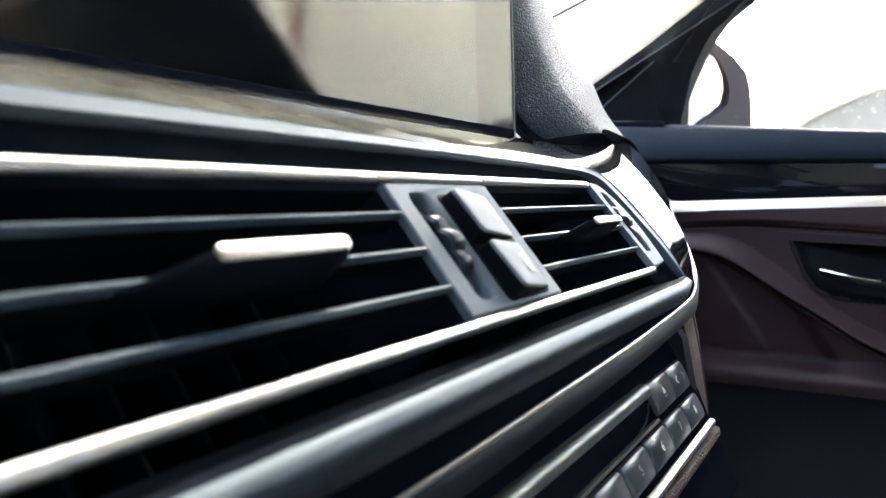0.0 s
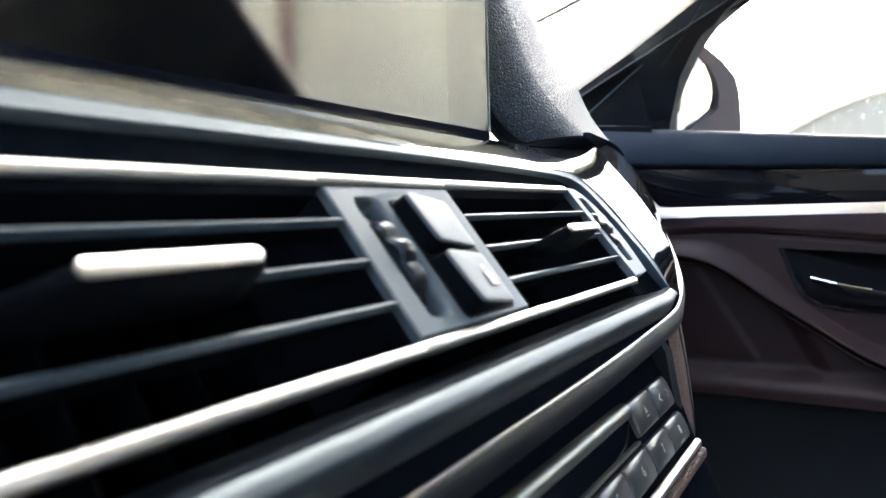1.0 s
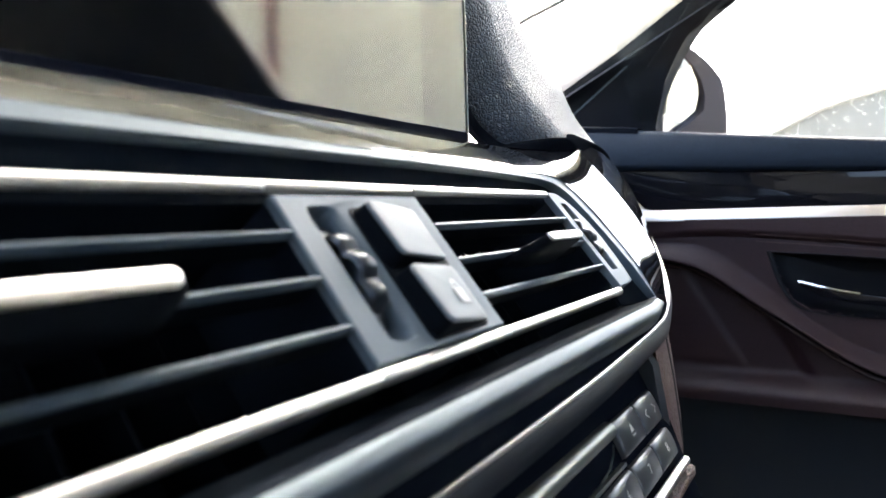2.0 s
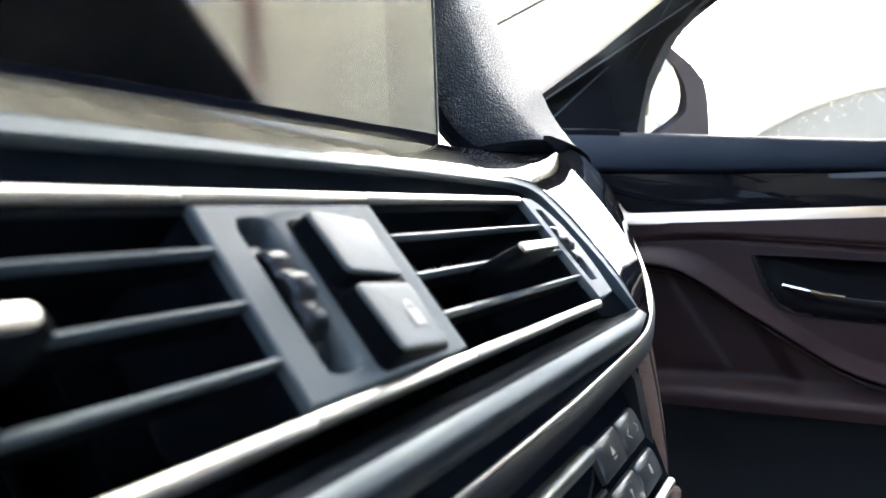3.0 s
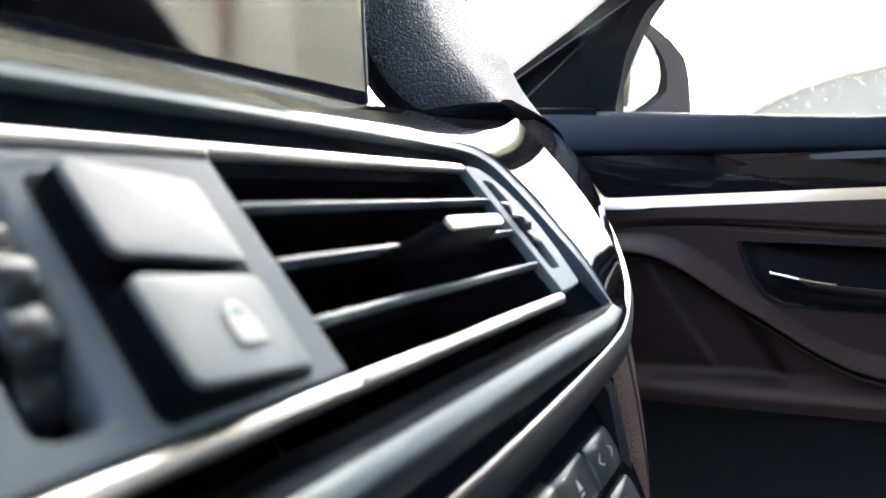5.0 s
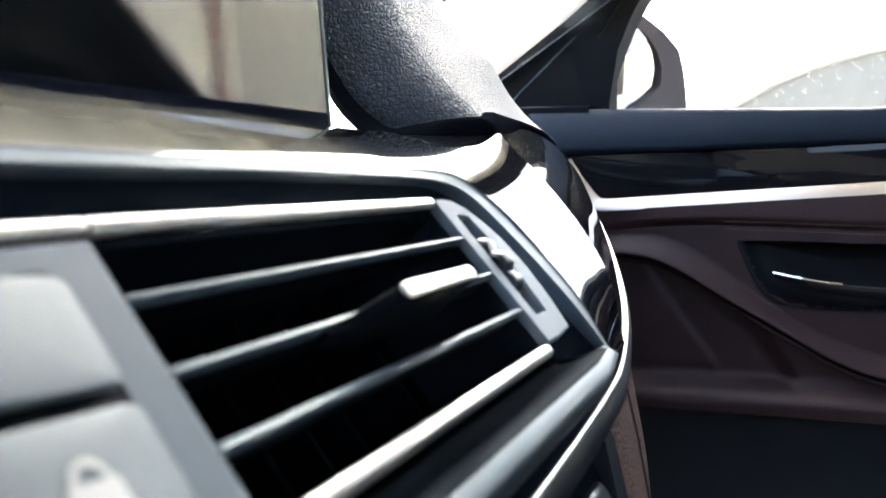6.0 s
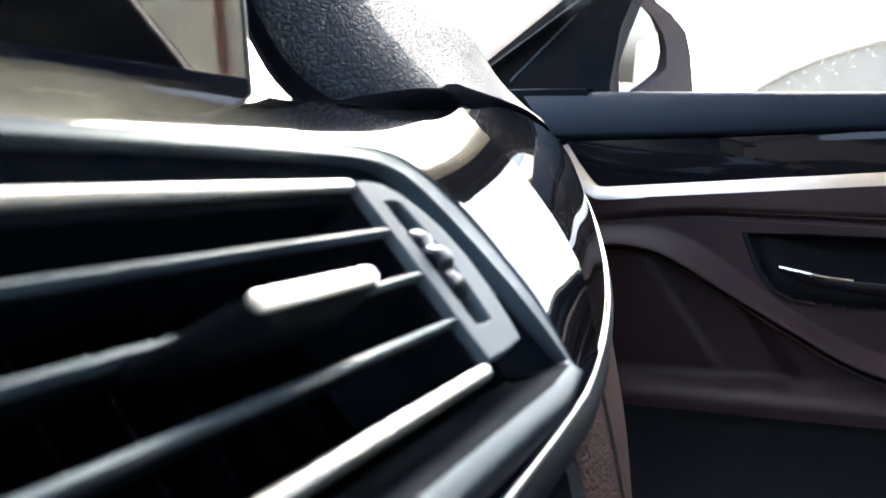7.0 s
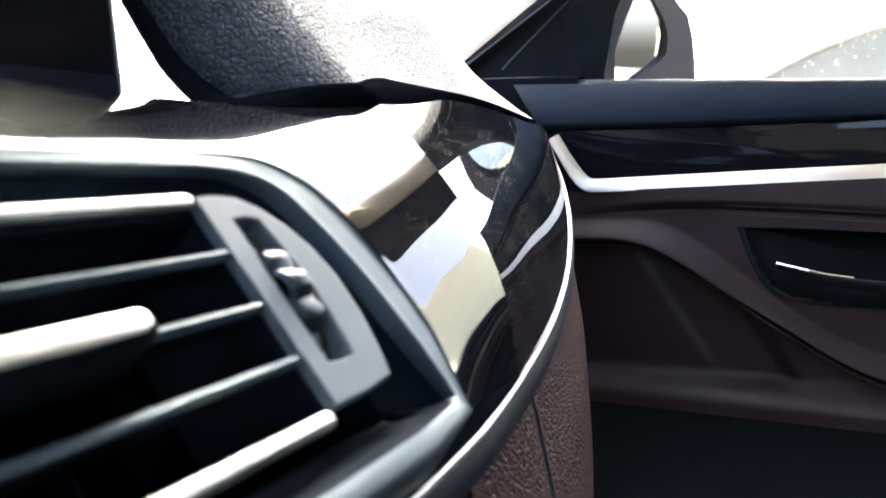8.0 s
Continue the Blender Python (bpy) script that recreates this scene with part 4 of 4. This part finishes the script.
run = [-0.24 + 0.008 * k for k in range(60)]
part("piping", sweep([on_door(x, height_on(GROOVE, x) - 0.0046, 0.0015 + card_depth(x, height_on(GROOVE, x) - 0.0046) - 0.006) for x in run], oval(0.0015, 0.0015, 8)), M_PIPING, door, "pale piping along the fold")
# the groove's shade is put in as a black cord
part("fold_groove_shade", sweep([on_door(x, height_on(GROOVE, x) + 0.0004, 0.0012 + card_depth(x, height_on(GROOVE, x) + 0.0004) - 0.006) for x in run], oval(0.0016, 0.0016, 8)), M_SEAM_SHADE, door, "black cord standing in for the shade in the fold's groove")

# handle bowl
bowl = [(p.x, p.y) for p in smooth_line([(a, b, 0) for a, b in BOWL + BOWL[:1]], 4)][:-1]
cx, cz = 0.07, 0.702
rows = []
for f, o in ((1.03, 0.0005), (1.02, 0.0028), (1.0, 0.0030), (0.98, 0.0010), (0.95, -0.006), (0.88, -0.016), (0.7, -0.024), (0.3, -0.026)):
    rows.append([on_door(cx + (x - cx) * f, cz + (z - cz) * f, o) for x, z in bowl])
bm = grid(rows, close_u=True)
bm.verts.ensure_lookup_table()
bm.faces.new(bm.verts[-len(bowl):])
bow = part("handle_bowl", bm, M_BOWL, door, "black bowl round the door handle", angle=50)
h_path = smooth_line([(-0.029, 0.951, 0.7020), (-0.005, 0.947, 0.6968), (0.017, 0.946, 0.6922), (0.05, 0.946, 0.6880), (0.09, 0.946, 0.6850), (0.14, 0.949, 0.6835)], 5)
rows = []
for k, p in enumerate(h_path):
    w = min(1.0, 0.35 + k / 8)
    rows.append([p + Vector((0, dy, dz)) for dy, dz in ((-0.004 * w, 0.0012), (-0.0045 * w, -0.0005 * w), (-0.004 * w, -0.010 * w), (0.003, -0.012 * w), (0.006, -0.004 * w), (0.005, 0.0016))])
part("door_handle", grid(rows, close_u=True), M_GLOSS_CLEAN, bow, "black inner door handle", angle=40)
part("handle_edge", sweep([p + Vector((-0.0, -0.0045 * min(1.0, 0.35 + k / 8), 0.0012)) for k, p in enumerate(h_path[:14])], oval(0.0019, 0.0020, 8)), M_CHROME_BRIGHT, bow, "bright chrome edge")
# stitches along the roll
bm = bmesh.new()
for row_o in (0.0045, -0.0045):
    for k in range(62):
        x = -0.075 + k * 0.0032
        z = height_on(SEAM, x) + row_o
        o = -0.006 + card_depth(x, z)
        p = on_door(x, z, o + 0.0002)
        quad = grid([[p + Vector((dx, -h, dz)) for dx, h in ((-0.0010, 0), (-0.0004, 0.0005), (0.0004, 0.0005), (0.0010, 0))] for dz in (-0.0004, 0.0004)], bm)
part("stitching", bm, M_THREAD, door, "fine brown stitching")

# ------------------------------------------------------------------ A-pillar, quarter trim and window
pillar = tagged(new("a_pillar_trim"), "dark pillar trim with a mirror triangle beside the windscreen", "pillar trim", "", "structure")


def on_glass(x, z, o=0.0):
    """Place in the side window's plane, which leans inwards as it rises."""
    return Vector((x, 1.06 - o - 1.2 * max(0, z - 1.08), z))


outline = [(-0.60, 0.86), (-0.60, 0.855), (-0.219, 0.855), (-0.219, 0.92), (-0.218, 0.951), (-0.204, 0.985), (-0.187, 1.020), (-0.173, 1.042), (-0.159, 1.059), (-0.142, 1.072), (-0.121, 1.084), (-0.06, 1.110), (0.02, 1.138), (0.12, 1.170), (0.26, 1.210), (0.38, 1.24),
           (0.30, 1.29), (0.12, 1.225), (-0.02, 1.163), (-0.166, 1.093), (-0.27, 1.036), (-0.373, 0.979), (-0.50, 0.908)]
part("pillar_cover", prism(outline, lambda u, v, h: on_glass(u, v, -0.02 + h), 0.045, 0.006, 3), M_PILLAR, pillar, "dark pillar cover", angle=40)
part("triangle_base", grid([[Vector((x, 0.9485, z - 0.007)), Vector((x, 0.9490, z + 0.001)), Vector((x, 0.956, z + 0.003)), Vector((x, 1.0, z + 0.004)), Vector((x, 1.045, z + 0.004))] for x, z in ((-0.34, 0.9185), (-0.304, 0.9150), (-0.27, 0.9115), (-0.235, 0.9075), (-0.222, 0.9055))]), M_SEAM_SHADE, pillar, "dark foot of the mirror triangle")
# windscreen-side edge, coloured paler than the cover as if sunlit
edge_run = smooth_line([tuple(on_glass(x - 0.006, z + 0.009, 0.004)) for x, z in ((-0.50, 0.908), (-0.373, 0.979), (-0.27, 1.036), (-0.166, 1.093), (-0.02, 1.163), (0.12, 1.225), (0.30, 1.29))], 4)
part("pillar_edge", sweep(edge_run, oval(0.021, 0.019, 16), up=(0, 1, 0)), M_PILLAR_SUNLIT, pillar, "rounded edge towards the windscreen, its sunlight put into a pale warm grey", angle=60)
seam = [on_glass(x, z, 0.0262) for x, z in ((-0.352, 0.941), (-0.341, 0.950), (-0.27, 1.003), (-0.198, 1.054), (-0.13, 1.092), (0.0, 1.150), (0.11, 1.196))]
part("pillar_seam", sweep(seam, oval(0.0012, 0.0012, 8), up=(0, 1, 0)), M_PANEL, pillar, "pale seam line")
# thin dark bar above the pillar, unidentified
strip = [Vector((-0.405 + 0.957 * d, 1.06, 1.123 + 0.288 * d)) for d in (-0.30, -0.1, 0.05, 0.14)]
part("unknown_bar", sweep(strip, oval(0.0042, 0.0045, 10), up=(0, 1, 0)), M_RUBBER, pillar, "thin black bar of unknown kind above the pillar")
win = tagged(new("window_1", finish(prism([(-0.25, 0.80), (0.66, 0.80), (0.66, 1.28), (-0.25, 1.28)], lambda u, v, h: Vector((u, 1.10 - 0.86 * (v - 0.85) + h, v)), 0.004), "window_1", M_GLASS)), "clear side window of the passenger door", "window", "", "structure")
win.visible_shadow = False

# ------------------------------------------------------------------ side mirror
mirror = thing("side_mirror", "folded-out door mirror in a dark dusty housing", "side mirror")


def on_mirror(k, z, o=0.0):
    """k along the mirror's face, o towards the cabin's rear."""
    return Vector((-0.2 + 0.6 * k + 0.8 * o, 1.2 + 0.8 * k - 0.6 * o, z))


shell = [(-0.152, 0.925), (-0.152, 1.03), (-0.125, 1.062), (-0.07, 1.069), (-0.005, 1.062), (0.035, 1.038), (0.063, 1.012), (0.070, 0.985), (0.073, 0.950), (0.074, 0.905), (0.05, 0.885), (-0.02, 0.878), (-0.12, 0.885)]
glass_o = [(-0.150, 0.93), (-0.150, 1.02), (-0.122, 1.05), (-0.07, 1.056), (-0.022, 1.050), (0.004, 1.030), (0.020, 1.008), (0.027, 0.985), (0.024, 0.960), (0.004, 0.944), (-0.020, 0.930), (-0.05, 0.905), (-0.12, 0.902)]
mk, mz = -0.04, 0.975
rows = []
for ring, f, o in ((glass_o, 1.0, -0.012), (glass_o, 1.02, 0.0), (shell, 0.985, 0.004), (shell, 1.0, -0.002), (shell, 1.0, -0.03), (shell, 0.93, -0.075), (shell, 0.6, -0.115), (shell, 0.2, -0.125)):
    rows.append([on_mirror(mk + (k - mk) * f, mz + (z - mz) * f, o) for k, z in ring])
part("housing", grid(rows, close_u=True), M_PAINT, mirror, "dark dusty mirror housing", angle=50)
part("mirror_glass", prism(glass_o, lambda u, v, h: on_mirror(u, v, -0.013 + h + 0.10 * (v - mz)), 0.004), M_MIRROR, mirror, "silvered mirror glass")
part("mirror_foot", box(-0.30, 1.05, 0.83, -0.20, 1.20, 0.905, 0.015, 3), M_PAINT, mirror, "dark mirror foot")

# ------------------------------------------------------------------ closing the cabin
def shell_part(name, bm, mat, label, category="cabin wall"):
    return tagged(part(name, bm, mat), label, category, "", "structure")


shell_part("floor", box(-0.95, -0.80, 0.16, 1.9, 1.06, 0.20), M_FLOCK, "dark carpet floor of the cabin", "floor")
shell_part("ceiling", box(0.06, -0.80, 1.275, 1.9, 0.72, 1.31), M_HEADLINER, "oyster grey cloth headliner", "ceiling")
# unseen strip added ahead of the ceiling to keep sky off the switch panel
header = grid([[Vector((x, y, z - 0.03 * (y / 0.72) ** 4)) for y in (-0.72, -0.55, -0.3, 0.0, 0.3, 0.55, 0.72)] for x, z in ((-0.045, 1.205), (-0.03, 1.222), (0.02, 1.252), (0.06, 1.272))])
shell_part("ceiling_header", thicken(header, 0.008), M_HEADLINER, "unseen oyster grey header added above the windscreen to hold back sky", "ceiling")
rail = grid([[Vector((x, y, z)), Vector((x, y * 0.55 + 0.32, z * 0.5 + 0.645)), Vector((x, 0.712, 1.282))] for x, y, z in ((0.055, 0.917, 1.199), (0.12, 0.890, 1.222), (0.26, 0.868, 1.238), (0.38, 0.862, 1.245), (0.8, 0.862, 1.245), (1.9, 0.862, 1.245))])
shell_part("ceiling_rail", thicken(rail, 0.012), M_HEADLINER, "oyster grey roof rail over the side window", "ceiling")
shell_part("wall_front", box(-0.99, -0.80, 0.20, -0.95, 1.06, 0.86), M_SHELL, "dark bulkhead below the windscreen")
shell_part("wall_footwell", box(-0.95, 0.953, 0.20, -0.30, 0.99, 0.86), M_SHELL, "dark footwell side")
shell_part("wall_right", box(-0.5, 0.985, 0.20, 1.9, 1.05, 0.845), M_SHELL, "door shell behind the trim")
# pillar carried on over the rear window, standing in for the dark seat
shell_part("pillar_right", prism([(0.505, 0.84), (0.63, 1.28), (1.60, 1.28), (1.90, 0.84)], lambda u, v, h: Vector((u, 1.05 - 0.84 * max(0, v - 0.9) + h * 0.6, v)), 0.06), M_SHELL, "dark centre pillar, carried back in place of the seat")
shell_part("pillar_right_trim", prism([(0.472, 0.84), (0.590, 1.27), (0.655, 1.27), (0.530, 0.84)], lambda u, v, h: Vector((u, 1.038 - 0.84 * max(0, v - 0.9) - h * 0.6, v)), 0.02, 0.006, 3), M_NAVY, "navy plastic trim on the centre pillar")
side = bmesh.new()
for x0, z0, x1, z1 in ((-0.95, 0.20, 1.9, 1.04), (-0.95, 1.22, 1.9, 1.29), (-0.95, 1.04, 0.02, 1.22), (0.62, 1.04, 0.80, 1.22), (1.60, 1.04, 1.9, 1.22)):
    bmesh.ops.create_cube(side, size=1, matrix=Matrix.LocRotScale(((x0 + x1) / 2, -0.77, (z0 + z1) / 2), None, (x1 - x0, 0.06, z1 - z0)))
shell_part("wall_left", side, M_SHELL, "dark driver's side of the cabin")
win = tagged(new("window_3", finish(box(0.01, -0.775, 1.03, 0.63, -0.771, 1.23), "window_3", M_GLASS)), "clear side window of the driver's door", "window", "", "structure")
win.visible_shadow = False
win = tagged(new("window_4", finish(box(0.79, -0.775, 1.03, 1.61, -0.771, 1.23), "window_4", M_GLASS)), "clear rear side window", "window", "", "structure")
win.visible_shadow = False
rear = bmesh.new()
for y0, z0, y1, z1 in ((-0.80, 0.20, 1.06, 0.90), (-0.80, 1.22, 1.06, 1.29), (-0.80, 0.90, -0.60, 1.22), (0.70, 0.90, 1.06, 1.22)):
    bmesh.ops.create_cube(rear, size=1, matrix=Matrix.LocRotScale((1.88, (y0 + y1) / 2, (z0 + z1) / 2), None, (0.04, y1 - y0, z1 - z0)))
shell_part("wall_rear", rear, M_SHELL, "dark rear bulkhead")
win = tagged(new("window_5", finish(box(1.878, -0.61, 0.89, 1.882, 0.71, 1.23), "window_5", M_GLASS)), "clear rear window", "window", "", "structure")
win.visible_shadow = False
left_a = [(-0.60, 0.86), (-0.50, 0.908), (-0.166, 1.093), (0.12, 1.218), (0.12, 1.185), (-0.06, 1.111), (-0.25, 1.03), (-0.42, 0.93), (-0.45, 0.86)]
shell_part("pillar_left_front", prism(left_a, lambda u, v, h: Vector((u, -0.78 + h, v)), 0.05), M_SHELL, "dark windscreen pillar")
rows = []
for k in range(9):
    x = -0.68 + 0.75 * k / 8
    rows.append([Vector((x, y, 0.885 + (x + 0.66) * 0.56 - 0.085 * ((y - 0.17) / 0.85) ** 2)) for y in [-0.72 + 1.80 * j / 12 for j in range(13)]])
ws = tagged(new("window_2", finish(thicken(grid(rows), 0.005), "window_2", M_GLASS, 60)), "clear curved windscreen", "windscreen", "", "structure")
ws.visible_shadow = False


# ------------------------------------------------------------------ outside
tagged(part("ground", box(-60, -60, -0.55, 60, 60, -0.45), M_PAVING), "pale grey paved yard", "ground", "", "structure")
tagged(part("wall_yard", box(1.32, 4.2, -0.45, 58, 4.5, 2.75), M_WALL), "cream rendered yard wall in daylight", "wall", "", "structure")
pipe = tagged(part("drain_pipe", sweep([Vector((3.74, 4.13, z)) for z in (-0.4, 1.0, 2.0, 2.72)], oval(0.036, 0.036, 12), up=(1, 0, 0)), M_PIPE), "oxide red drain pipe on the cream wall", "drain pipe")

# the parked car: body, hood and an arched side window
car = thing("parked_car", "grey parked car with a dew-covered dark side window", "car")
CY = 2.6
body = [(-1.9, 0.10), (-1.95, 0.45), (-1.6, 0.70), (-0.75, 0.82), (-0.55, 0.86), (2.2, 0.92), (2.35, 0.6), (2.3, 0.1)]
part("body", prism(body, lambda u, v, h: Vector((u, CY + 1.55 * (h - 0.0), v)), 1.0, 0.06, 3), M_PAINT_GREY, car)
ARCH = smooth_line([(-0.60, 0, 0.860), (-0.42, 0, 0.955), (-0.202, 0, 1.062), (-0.08, 0, 1.120), (0.06, 0, 1.160), (0.18, 0, 1.178), (0.45, 0, 1.195), (0.9, 0, 1.19), (1.4, 0, 1.10), (1.9, 0, 0.92)], 5)
cab = [(p.x, p.z) for p in ARCH]
part("cabin", prism(cab, lambda u, v, h: Vector((u, CY + 0.06 + 1.4 * h, v)), 1.0, 0.02, 2), M_GLASS_TINT, car, "dark side glass under an arched roof")
part("roof_rail", sweep([Vector((p.x, CY + 0.045, p.z)) for p in ARCH], oval(0.02, 0.016, 8)), M_PAINT_GREY, car, "grey arched roof rail")
for x in (-1.2, 1.55):
    w = part("wheel", sweep([Vector((x, CY - 0.01, -0.13)), Vector((x, CY + 0.2, -0.13))], oval(0.32, 0.32, 28)), M_TYRE, car)
    part("rim", sweep([Vector((x, CY - 0.02, -0.13)), Vector((x, CY + 0.05, -0.13))], oval(0.2, 0.2, 20)), M_CHROME, w)
rnd = random.Random(5)
bm = bmesh.new()
for _ in range(170):
    x = rnd.uniform(-0.25, 0.5)
    i = min(range(len(ARCH)), key=lambda j: abs(ARCH[j].x - x))
    z = ARCH[i].z - abs(rnd.gauss(0, 0.05)) - 0.01
    r = rnd.uniform(0.0009, 0.0021)
    bmesh.ops.create_icosphere(bm, subdivisions=1, radius=r, matrix=Matrix.Translation((x, CY + 0.058, z)))
drops = part("dew_drops", bm, M_DEW, car, "pale dew drops")
drops["kind"] = "stuff"
